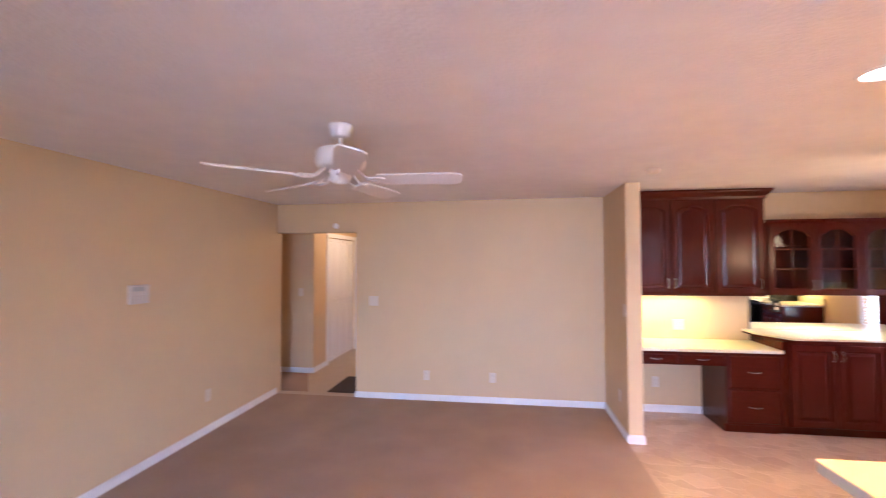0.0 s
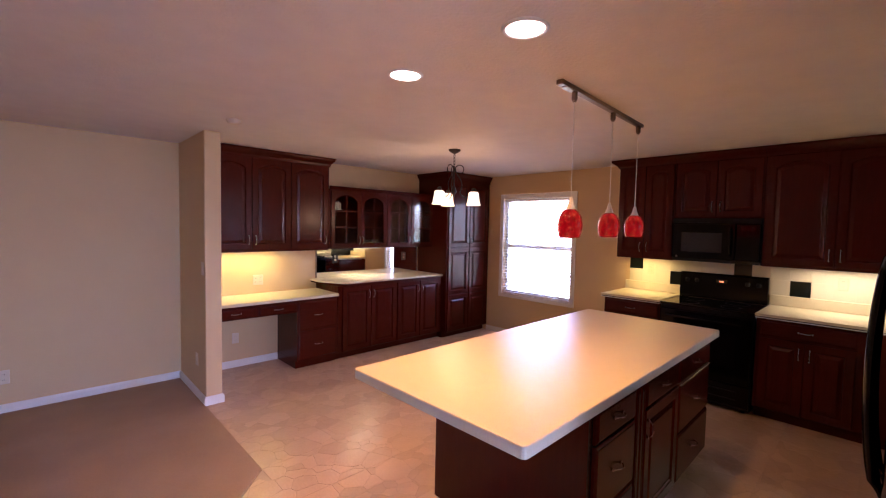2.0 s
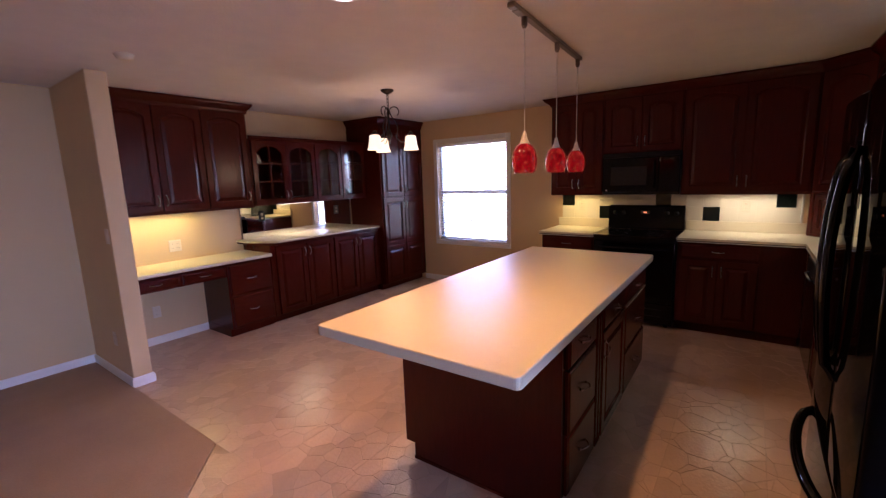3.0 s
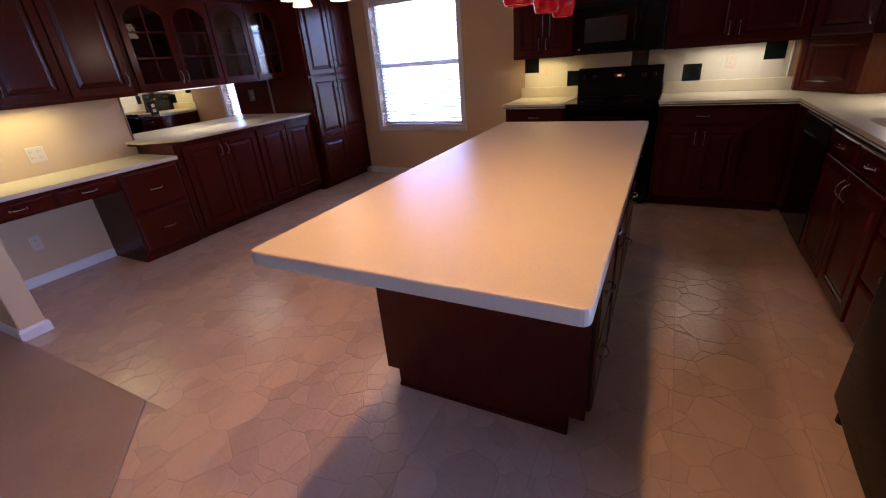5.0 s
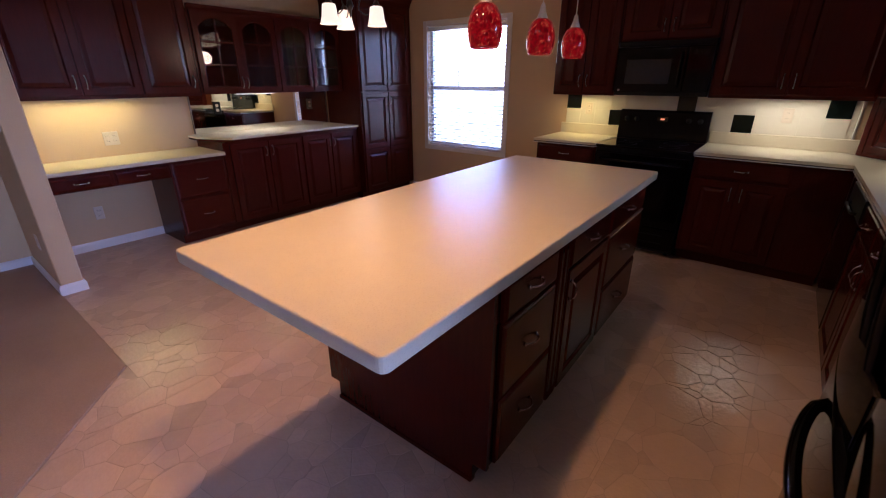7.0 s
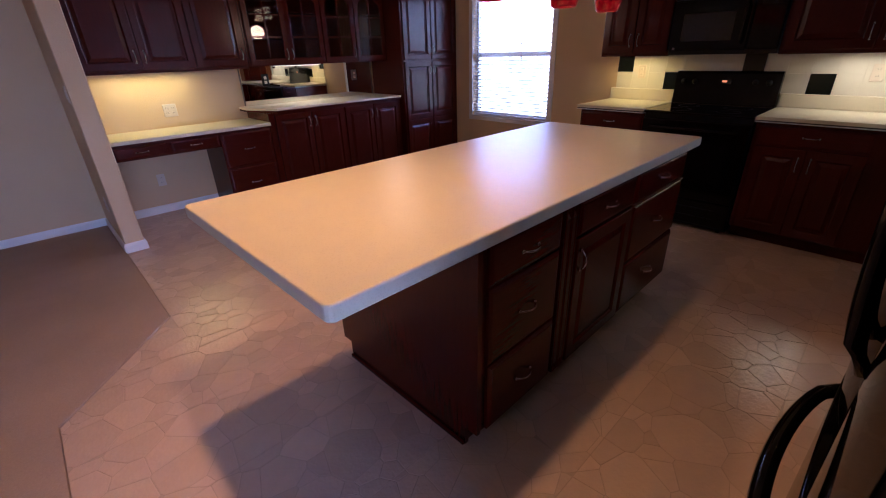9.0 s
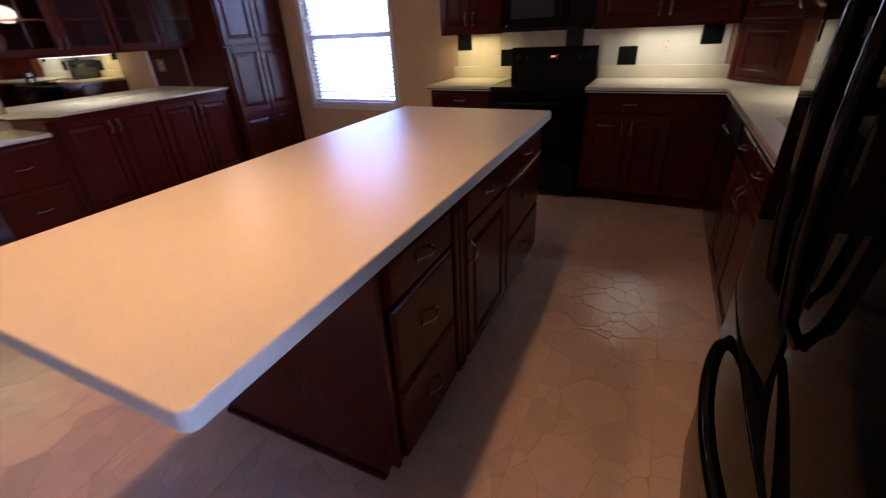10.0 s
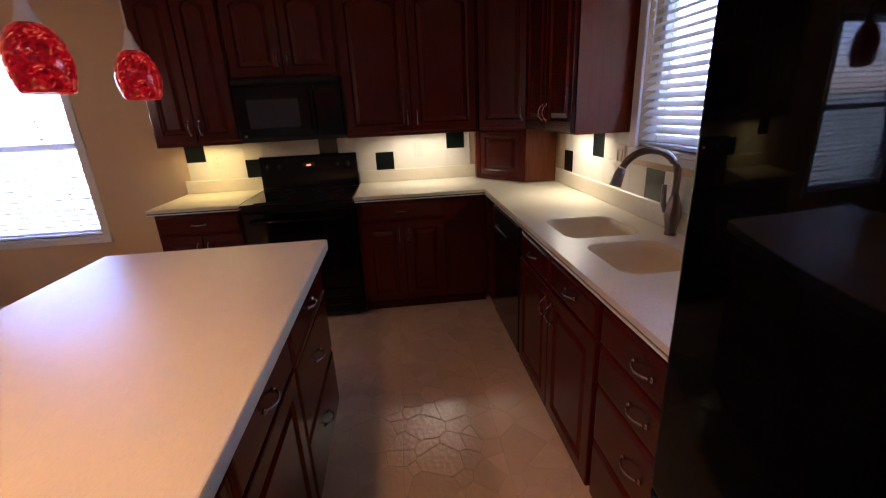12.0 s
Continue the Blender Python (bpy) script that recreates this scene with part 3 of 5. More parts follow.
hutch = thing("base_cabinet", pose(2.53, 4.545, 0), "cherry hutch base cabinet with four raised-panel doors", "cabinet")
carcass(hutch, 1.668, YN - 4.545 - 0.002, 0, 0.885, 0.09)
for k, (a, b) in enumerate(((0.06, 0.455), (0.461, 0.85), (0.87, 1.25), (1.256, 1.635))):
    door(hutch, a, 0.10, b - a, 0.765, 0.0, "lrlr"[k], "high")
top = tagged(new("countertop"), "cream countertop with a dark wood edge on the hutch", "countertop")
part("top", add_prism(bmesh.new(), [(2.455, 5.083), (2.45, 4.86), (2.62, 4.515), (4.197, 4.515), (4.197, 5.083)], 0.905, 0.925, 0.004), CREAM, top)
part("edge_strip", add_prism(bmesh.new(), [(2.462, 5.083), (2.457, 4.865), (2.627, 4.522), (4.197, 4.522), (4.197, 5.083)], 0.886, 0.905), CHERRY_H, top)

mirror = tagged(new("mirror"), "frameless mirror backsplash behind the hutch counter", "mirror")
part("mirror_glass", add_box(bmesh.new(), (2.53, 5.075, 0.927), (4.165, 5.083, 1.310), 0.001), MIRROR, mirror)
for x in (2.522, 4.167):
    part("edge_channel", add_box(bmesh.new(), (x, 5.070, 0.927), (x + 0.012, 5.084, 1.310), 0.001), STEEL, mirror, "bright metal edge channel")

pantry = thing("pantry_cabinet", pose(4.202, 4.455, 0), "tall cherry pantry cabinet with paired raised-panel doors", "cabinet")
carcass(pantry, 0.906, YN - 4.455 - 0.002, 0, 2.30, 0.085)
for k in (0, 1):
    x = 0.02 + 0.436 * k
    door(pantry, x, 1.315, 0.43, 0.93, 0.0, "lr"[k], "low", "upper_door")
    d = door(pantry, x, 0.63, 0.43, 0.665, 0.0, "lr"[k], "high", "lower_door")
    door(pantry, x, 0.095, 0.43, 0.53, 0.0, "lr"[k], "", "lower_panel")
part("crown_moulding", add_mould(bmesh.new(), [(0, 0.61), (0, 0), (0.906, 0)], crown_prof(2.27, CZ - 0.004, 0.055)), CHERRY_H, pantry)

# ---- range wall ----
XF = 4.755


def east(y, x=XF):
    return pose(x, y, 0, rz=EAST)


cab = thing("wall_cabinet", east(2.258), "dark cherry wall cabinet with two arched doors beside the microwave", "cabinet", "range wall cabinets")
carcass(cab, 0.584, 0.35, 1.323, 2.31)
for k in (0, 1):
    door(cab, 0.012 + 0.283 * k, 1.333, 0.277, 0.96, 0.04, "lr"[k], "low")
part("crown_moulding", add_mould(bmesh.new(), [(0, 0.35), (0, 0), (0.584, 0)], crown_prof(2.295, CZ - 0.003, 0.078)), CHERRY_H, cab)
part("light_rail", add_box(bmesh.new(), (0, 0.002, 1.309), (0.584, 0.022, 1.323), 0.002), CHERRY_H, cab)
cab = thing("wall_cabinet", east(1.672), "short dark cherry wall cabinet over the microwave", "cabinet", "range wall cabinets")
carcass(cab, 0.738, 0.35, 1.742, 2.31)
for k in (0, 1):
    door(cab, 0.012 + 0.36 * k, 1.752, 0.354, 0.54, 0.04, "lr"[k], "low")
part("crown_moulding", add_mould(bmesh.new(), [(0, 0), (0.738, 0)], crown_prof(2.295, CZ - 0.003, 0.078)), CHERRY_H, cab)
cab = thing("wall_cabinet", east(0.932), "dark cherry wall cabinet with two tall arched doors", "cabinet", "range wall cabinets")
carcass(cab, 0.982, 0.35, 1.323, 2.31)
for k in (0, 1):
    door(cab, 0.014 + 0.478 * k, 1.333, 0.472, 0.96, 0.05, "lr"[k], "low")
part("crown_moulding", add_mould(bmesh.new(), [(0, 0), (0.982, 0)], crown_prof(2.295, CZ - 0.003, 0.078)), CHERRY_H, cab)
part("light_rail", add_box(bmesh.new(), (0, 0.002, 1.309), (0.982, 0.022, 1.323), 0.002), CHERRY_H, cab)

cab = thing("corner_cabinet", pose(0, 0, 0), "dark cherry diagonal corner wall cabinet", "cabinet")
part("body", add_prism(bmesh.new(), [(5.108, -0.052), (4.757, -0.052), (4.462, -0.345), (4.462, YW + 0.002), (5.108, YW + 0.002)], 1.323, 2.31), CHERRY, cab)
d = door(cab, 0, 0, 0.395, 0.96, 0.05, "l", "low")
d.matrix_local = pose(4.751, -0.062, 1.333, rz=-135)
part("crown_moulding", add_mould(bmesh.new(), [(4.757, -0.052), (4.462, -0.345)], crown_prof(2.295, CZ - 0.003, 0.078)), CHERRY_H, cab)

cab = thing("wall_cabinet", pose(4.46, -0.335, 0, rz=SOUTH), "cherry wall cabinet with two doors beside the sink window", "cabinet")
carcass(cab, 0.822, 0.293, 1.323, 2.31)
part("side_panel", add_box(bmesh.new(), (0.8222, 0.0, 1.323), (0.826, 0.293, 2.31), 0.001), CHERRY_WINDOW_LIT, cab, "glossy cherry side panel, coloured brighter for the window light on it")
for k in (0, 1):
    door(cab, 0.012 + 0.403 * k, 1.333, 0.398, 0.96, 0.05, "lr"[k], "low")
part("crown_moulding", add_mould(bmesh.new(), [(0, 0), (0.826, 0), (0.826, 0.29)], crown_prof(2.295, CZ - 0.003, 0.078)), CHERRY_H, cab)

garage = thing("appliance_garage", pose(0, 0, 0), "cherry corner appliance garage, its sides coloured a lit orange-brown", "cabinet")
# sides coloured brighter than the front, as the lamps catch them
part("body", add_prism(bmesh.new(), [(5.095, -0.075), (4.985, -0.075), (4.61, -0.372), (4.61, -0.605), (5.095, -0.605)], 0.927, 1.322, 0.002), CHERRY_LIT, garage)
da = math.degrees(math.atan2(-0.372 + 0.075, 4.61 - 4.985))
s = part("door", panel_mesh(0.388, 0.347, 0, 0.014, 0.05), CHERRY, garage)
s.matrix_local = pose(4.985, -0.075, 0, rz=da) @ pose(0.046, 0.0, 0.955)
for lo, hi in (((0.0, -0.016, 0.928), (0.045, 0.0, 1.32)), ((0.435, -0.016, 0.928), (0.478, 0.0, 1.32)), ((0.045, -0.016, 0.928), (0.435, 0.0, 0.954)), ((0.045, -0.016, 1.303), (0.435, 0.0, 1.32))):
    s = part("stile", add_box(bmesh.new(), lo, hi, 0.002), CHERRY, garage)
    s.matrix_local = pose(4.985, -0.075, 0, rz=da)

XB = 4.50
cab = thing("base_cabinet", east(2.258, XB), "cherry base cabinet with one drawer over two doors", "cabinet", "range wall base cabinets")
carcass(cab, 0.575, 0.605, 0, 0.885, 0.10)
drawer(cab, 0.012, 0.735, 0.55, 0.13)
for k in (0, 1):
    door(cab, 0.012 + 0.278 * k, 0.11, 0.272, 0.612, 0, "lr"[k], "high")
cab = thing("base_cabinet", east(0.898, XB), "dark cherry corner base cabinet with a drawer over two doors", "cabinet", "range wall base cabinets")
carcass(cab, 0.948, 0.605, 0, 0.885, 0.10)
drawer(cab, 0.03, 0.735, 0.60, 0.13)
for k in (0, 1):
    door(cab, 0.03 + 0.302 * k, 0.11, 0.297, 0.612, 0, "lr"[k], "high")

YS = -0.052


def south(x):
    return pose(x, YS, 0, rz=SOUTH)


cab = thing("sink_cabinet", south(3.565), "cherry sink base cabinet with two false drawers over two doors", "cabinet")
carcass(cab, 0.91, 0.575, 0, 0.70, 0.10)
part("face_frame", add_box(bmesh.new(), (0, 0.001, 0.70), (0.91, 0.02, 0.885)), CHERRY_H, cab)
for k in (0, 1):
    drawer(cab, 0.01 + 0.45 * k, 0.735, 0.44, 0.13)
    door(cab, 0.01 + 0.45 * k, 0.11, 0.44, 0.612, 0, "lr"[k], "high")
cab = thing("drawer_cabinet", south(2.652), "cherry base cabinet with a stack of three drawers", "cabinet")
carcass(cab, 0.52, 0.575, 0, 0.885, 0.10)
for z, h in ((0.735, 0.13), (0.585, 0.14), (0.36, 0.215), (0.11, 0.24)):
    drawer(cab, 0.012, z, 0.496, h, z != 0.11)

dish = thing("dishwasher", south(4.165), "black built-in dishwasher under the counter", "dishwasher")
part("body", add_box(bmesh.new(), (0, 0.002, 0.11), (0.597, 0.57, 0.88), 0.003), BLACKM, dish)
part("door", add_box(bmesh.new(), (0.004, -0.022, 0.12), (0.593, 0.0, 0.74), 0.006, 2), BLACK, dish)
part("control_panel", add_box(bmesh.new(), (0.004, -0.026, 0.748), (0.593, 0.0, 0.875), 0.006, 2), BLACKM, dish)
part("handle", add_tube(bmesh.new(), [(0.14, -0.026, 0.77), (0.16, -0.05, 0.77), (0.43, -0.05, 0.77), (0.45, -0.026, 0.77)], 0.008, 8), BLACKM, dish, smooth=True)
part("kick_plate", add_box(bmesh.new(), (0.004, 0.05, 0.0), (0.593, 0.06, 0.11), 0.002), BLACKM, dish)
block("filler_panel", (4.166, -0.62, 0.09), (4.498, YS, 0.884), CHERRY, None, 0.002)
tagged(bpy.data.objects["filler_panel"], "dark cherry corner filler beside the dishwasher", "cabinet")

# counters, with the sink bowls let in
BOWLS = [((3.165, 3.515), (-0.475, -0.135)), ((2.735, 3.085), (-0.475, -0.155))]


def rounded(x0, x1, y0, y1, r=0.07, n=5):
    pts = []
    for cx, cy, a in ((x1 - r, y1 - r, 0), (x0 + r, y1 - r, 90), (x0 + r, y0 + r, 180), (x1 - r, y0 + r, 270)):
        pts += [(cx + r * math.cos(radians(a + 90 * k / n)), cy + r * math.sin(radians(a + 90 * k / n))) for k in range(n + 1)]
    return pts


def counter_with_bowls(bm, outer, z0, z1):
    rims = [rounded(x0, x1, y0, y1) for (x0, x1), (y0, y1) in BOWLS]
    for z in (z0, z1):
        loops = [[bm.verts.new((x, y, z)) for x, y in pts] for pts in [outer] + rims]
        es = [bm.edges.new((lp[k], lp[(k + 1) % len(lp)])) for lp in loops for k in range(len(lp))]
        bmesh.ops.triangle_fill(bm, use_beauty=True, use_dissolve=False, edges=es)
        if z == z0:
            low = loops[0]
    for k in range(len(low)):
        bm.faces.new((low[k], low[(k + 1) % len(low)], loops[0][(k + 1) % len(low)], loops[0][k]))
    return bm


top = tagged(new("countertop"), "cream speckled countertop around the sink corner with a dark edge stripe", "countertop")
L = [(2.135, -0.03), (4.46, -0.03), (4.46, 0.902), (5.108, 0.902), (5.108, YW + 0.002), (2.135, YW + 0.002)]
part("top", counter_with_bowls(bmesh.new(), L, 0.900, 0.922), CREAM, top)
def inset_front(o):
    return [(2.135, -0.03 - o), (4.46 + o, -0.03 - o), (4.46 + o, 0.902), (5.0, 0.902), (5.0, -0.2), (4.6, -0.2), (4.55, -0.09), (2.135, -0.09)]
part("dark_stripe", add_prism(bmesh.new(), inset_front(0.004), 0.8915, 0.8995), DARKLINE, top)
part("lower_edge", add_prism(bmesh.new(), inset_front(-0.002), 0.8855, 0.891), EDGE, top)
part("backsplash_lip", add_box(add_box(bmesh.new(), (5.085, YW + 0.002, 0.9225), (5.107, 0.902, 1.023), 0.004), (2.135, YW + 0.002, 0.9225), (5.084, YW + 0.024, 1.023), 0.004), CREAM, top)
top = tagged(new("countertop"), "short cream speckled countertop beside the range", "countertop")
part("top", add_box(bmesh.new(), (4.46, 1.682, 0.900), (5.108, 2.285, 0.922), 0.003), CREAM, top)
part("dark_stripe", add_box(bmesh.new(), (4.464, 1.684, 0.8915), (5.10, 2.280, 0.8995)), DARKLINE, top)
part("lower_edge", add_box(bmesh.new(), (4.458, 1.684, 0.8855), (5.10, 2.284, 0.891)), EDGE, top)
part("backsplash_lip", add_box(bmesh.new(), (5.085, 1.682, 0.9225), (5.107, 2.285, 1.023), 0.004), CREAM, top)

sink = tagged(new("kitchen_sink"), "cream double-bowl sink set into the countertop", "sink")
for (x0, x1), (y0, y1) in BOWLS:
    bm = bmesh.new()
    loops = []
    for d, z in ((0.0, 0.9212), (0.005, 0.916), (0.012, 0.88), (0.02, 0.80), (0.04, 0.765), (0.08, 0.752)):
        loops.append([bm.verts.new((x, y, z)) for x, y in rounded(x0 + d, x1 - d, y0 + d, y1 - d, max(0.07 - d * 0.3, 0.03))])
    for u, v in zip(loops, loops[1:]):
        for k in range(len(u)):
            bm.faces.new((u[k], u[(k + 1) % len(u)], v[(k + 1) % len(u)], v[k]))
    bm.faces.new(loops[-1])
    bowl = part("bowl", bm, SINKMAT, sink, smooth=True)
    part("drain", add_lathe(bmesh.new(), [(0.0, 0.756), (0.03, 0.757), (0.042, 0.756), (0.044, 0.7515)], 20, ((x0 + x1) / 2, (y0 + y1) / 2)), STEEL, sink, smooth=True)

faucet = thing("faucet", pose(3.125, -0.566, 0.9225), "brushed nickel gooseneck pull-down kitchen faucet", "faucet")
bm = bmesh.new()   # a fluted vase
rows = []
for r, z, f in ((0.024, 0.0, 0), (0.025, 0.008, 0), (0.022, 0.014, 0.3), (0.0235, 0.03, 1), (0.030, 0.06, 1), (0.0335, 0.085, 1), (0.0325, 0.11, 1), (0.026, 0.14, 1), (0.019, 0.165, 0.6), (0.0145, 0.18, 0)):
    rows.append([bm.verts.new((q * math.cos(a), q * math.sin(a), z)) for a, q in [(math.pi * k / 20, r * (1 + 0.055 * f * math.cos(8 * math.pi * k / 20))) for k in range(40)]])
for u, v in zip(rows, rows[1:]):
    for k in range(40):
        bm.faces.new((u[k], u[(k + 1) % 40], v[(k + 1) % 40], v[k]))
bm.faces.new(rows[0])
bm.faces.new(rows[-1])
part("body", bm, STEEL, faucet, smooth=True)
bm = bmesh.new()
add_tube(bm, [(0, 0, 0.16), (0, 0, 0.25)] + [(0.03 * (1 - math.cos(a)), 0.108 * (1 - math.cos(a)), 0.25 + 0.108 * math.sin(a)) for a in [math.pi * k / 16 for k in range(1, 15)]], 0.0148, 14)
part("spout", bm, STEEL, faucet, smooth=True)
part("spray_head", add_tube(bmesh.new(), [(0.0585, 0.209, 0.287), (0.061, 0.219, 0.26), (0.064, 0.231, 0.215)], 0.0175, 14, 0.025), STEEL, faucet, smooth=True)
part("spray_collar", add_tube(bmesh.new(), [(0.060, 0.214, 0.272), (0.0615, 0.22, 0.258)], 0.0205, 12), STEEL, faucet, smooth=True)
part("lever", add_tube(bmesh.new(), [(0.012, 0.026, 0.10), (0.016, 0.038, 0.14), (0.017, 0.040, 0.215)], 0.0125, 10, 0.0095), STEEL, faucet, smooth=True)

# ---- range, microwave, refrigerator ----
stove = thing("range", east(1.674, 4.47), "black freestanding electric range with a rear control panel", "range")
W = 0.764
part("body", add_box(bmesh.new(), (0, 0.02, 0.03), (W, 0.63, 0.895), 0.004), BLACKM, stove)
part("cooktop", add_box(bmesh.new(), (-0.002, -0.015, 0.896), (W + 0.002, 0.56, 0.918), 0.006, 2), DGLASS, stove, "black glass cooktop")
for x, y, r in ((0.2, 0.15, 0.10), (0.56, 0.15, 0.08), (0.2, 0.41, 0.08), (0.56, 0.41, 0.10)):
    part("burner_ring", add_lathe(bmesh.new(), [(r - 0.004, 0.9186), (r, 0.9186)], 32, (x, y)), BLACKM, stove)
bm = bmesh.new()
for x in (0, W):
    for p in ((0.565, 0.918), (0.63, 0.918), (0.63, 1.182), (0.592, 1.182), (0.578, 1.165)):
        bm.verts.new((x, *p))
bm.verts.ensure_lookup_table()
bm.faces.new(bm.verts[:5]); bm.faces.new(bm.verts[5:])
for k in range(5):
    bm.faces.new((bm.verts[k], bm.verts[(k + 1) % 5], bm.verts[5 + (k + 1) % 5], bm.verts[5 + k]))
part("control_panel", bm, BLACK, stove)
block("clock_display", (0.335, 0.5655, 1.085), (0.43, 0.571, 1.125), DGLASS, stove, 0)
block("clock_digits", (0.365, 0.5635, 1.098), (0.40, 0.566, 1.112), DISPLAY, stove, 0, "glowing orange digits")
for x in (0.07, 0.16, 0.60, 0.69):
    k = part("knob", add_lathe(bmesh.new(), [(0.0, -0.026), (0.017, -0.025), (0.02, -0.004), (0.024, 0.0)], 16), BLACKM, stove, smooth=True)
    k.matrix_local = pose(x, 0.568, 1.10) @ pose(0, 0, 0, rx=-90)
oven = part("oven_door", add_box(bmesh.new(), (0.006, -0.02, 0.26), (W - 0.006, 0.018, 0.86), 0.008, 2), BLACK, stove)
block("oven_window", (0.12, -0.0225, 0.40), (W - 0.12, -0.02, 0.70), DGLASS, oven, 0)
bm = add_tube(bmesh.new(), [(0.06, -0.02, 0.80), (0.075, -0.055, 0.80), (W - 0.075, -0.055, 0.80), (W - 0.06, -0.02, 0.80)], 0.011, 10)
part("handle", bm, BLACK, oven, smooth=True)
drw = part("storage_drawer", add_box(bmesh.new(), (0.006, -0.015, 0.06), (W - 0.006, 0.018, 0.25), 0.006, 2), BLACK, stove)
for z in (0.12, 0.19):
    block("trim_strip", (0.1, -0.018, z), (W - 0.1, -0.0155, z + 0.006), BLACKM, drw, 0)
for x in (0.06, W - 0.06):
    for y in (0.08, 0.56):
        part("foot", add_lathe(bmesh.new(), [(0.018, 0.0), (0.018, 0.031)], 10, (x, y), True), BLACKM, stove)

mw = thing("microwave", east(1.672, 4.70), "black over-the-range microwave with a dark window", "microwave")
part("body", add_box(bmesh.new(), (0.002, 0.03, 1.315), (0.736, 0.405, 1.740), 0.004), BLACKM, mw)
d = part("door", add_box(bmesh.new(), (0.004, 0.0, 1.345), (0.545, 0.03, 1.69), 0.008, 2), BLACK, mw)
block("window", (0.09, -0.003, 1.41), (0.44, 0.0005, 1.60), mat("microwave_mesh_glass", (0.03, 0.028, 0.032), 0.12, scale=400, vary=0.2), d, 0)
part("handle", add_tube(bmesh.new(), [(0.51, 0.0, 1.39), (0.51, -0.035, 1.41), (0.51, -0.035, 1.63), (0.51, 0.0, 1.65)], 0.010, 10), BLACK, d, smooth=True)
c = part("control_panel", add_box(bmesh.new(), (0.55, 0.0, 1.345), (0.734, 0.03, 1.69), 0.006, 2), BLACK, mw)
block("display", (0.585, -0.002, 1.625), (0.70, 0.0005, 1.665), DGLASS, c, 0)
for r in range(5):
    for q in range(3):
        block("button", (0.585 + 0.04 * q, -0.0025, 1.38 + 0.042 * r), (0.618 + 0.04 * q, 0.0005, 1.405 + 0.042 * r), BLACK, c, 0.001)
part("vent_grille", add_box(bmesh.new(), (0.004, 0.004, 1.695), (0.734, 0.03, 1.738), 0.004), BLACKM, mw)
block("badge", (0.04, -0.002, 1.352), (0.06, 0.0, 1.368), CHROME, mw, 0.001)

fridge = thing("refrigerator", pose(2.118, 0.109, 0, rz=SOUTH - 1.6), "black french-door refrigerator with a bottom freezer drawer", "refrigerator")
FW = 0.965


def bowed(x0, x1, z0, z1, sag, n=28):
    """A door whose face swells outward by sag, with rounded edges."""
    bm = bmesh.new()
    e = 0.010
    prof = [(x0, 0.068), (x0, 0.010), (x0 + 0.003, 0.003)]
    steps = [0, 0.006] + [k / n for k in range(1, n)] + [0.994, 1]
    prof += [(x0 + e + (x1 - x0 - 2 * e) * u, -sag * (1 - (2 * u - 1) ** 2)) for u in steps]
    prof += [(x1 - 0.003, 0.003), (x1, 0.010), (x1, 0.068)]
    rings = [[bm.verts.new((x, y + dy, z)) for x, y in prof] for z, dy in ((z0, 0.004), (z0 + 0.004, 0.0), (z0 + 0.007, 0.0), (z1 - 0.007, 0.0), (z1 - 0.004, 0.0), (z1, 0.004))]
    for a, b in zip(rings, rings[1:]):
        for k in range(len(prof)):
            bm.faces.new((a[k], a[(k + 1) % len(prof)], b[(k + 1) % len(prof)], b[k]))
    bm.faces.new(rings[0])
    bm.faces.new(rings[-1][::-1])
    return bm


part("body", add_box(bmesh.new(), (0, 0.075, 0.02), (FW, 0.715, 1.755), 0.006), FRIDGE_SIDE, fridge)
for k in (0, 1):
    x0 = 0.0 if k == 0 else FW / 2 + 0.003
    d = part("door", bowed(x0, x0 + FW / 2 - 0.003, 0.735, 1.745, 0.0128), FRIDGE, fridge, smooth=True)
    hx = FW / 2 - 0.066 if k == 0 else FW / 2 + 0.066
    pts = []
    for s in range(17):
        u = s / 16
        pts.append((hx, -0.006 - 0.044 * math.sin(math.pi * u) ** 0.38, 0.93 + 0.66 * u))
    part("handle", add_tube(bmesh.new(), pts, 0.0135, 10), BLACK, d, "long bowed glossy black handle", smooth=True)
d = part("freezer_drawer", bowed(0, FW, 0.09, 0.722, 0.018), FRIDGE, fridge, smooth=True)
pts = []
for s in range(17):
    u = s / 16
    pts.append((0.18 + (FW - 0.36) * u, -0.006 - 0.062 * math.sin(math.pi * u) ** 0.5, 0.655))
part("handle", add_tube(bmesh.new(), pts, 0.016, 10), BLACK, d, "bowed glossy black drawer handle", smooth=True)
part("base_grille", add_box(bmesh.new(), (0.02, 0.05, 0.02), (FW - 0.02, 0.07, 0.085), 0.003), BLACKM, fridge)
for x in (0.04, FW - 0.04):
    part("foot", add_lathe(bmesh.new(), [(0.022, 0.0), (0.022, 0.03)], 12, (x, 0.04), True), BLACKM, fridge)
    part("hinge_cover", add_box(bmesh.new(), (x - 0.03, 0.02, 1.748), (x + 0.03, 0.12, 1.775), 0.005), BLACKM, fridge)

# ---- island ----
ISLAND = pose(2.254, 1.404, 0, rz=0.6)   # the island stands a little askew
isle = thing("kitchen_island", ISLAND @ pose(-0.639, -0.439, 0), "cherry kitchen island with drawers and doors facing the sink", "kitchen island")
IW, ID = 1.755, 0.895
bm = add_box(bmesh.new(), (0.02, 0.001, 0.10), (IW, ID, 0.881), 0.002)
add_box(bm, (0.02, 0.07, 0.0), (IW - 0.06, ID - 0.07, 0.101))
part("body", bm, CHERRY, isle)
bm = bmesh.new()
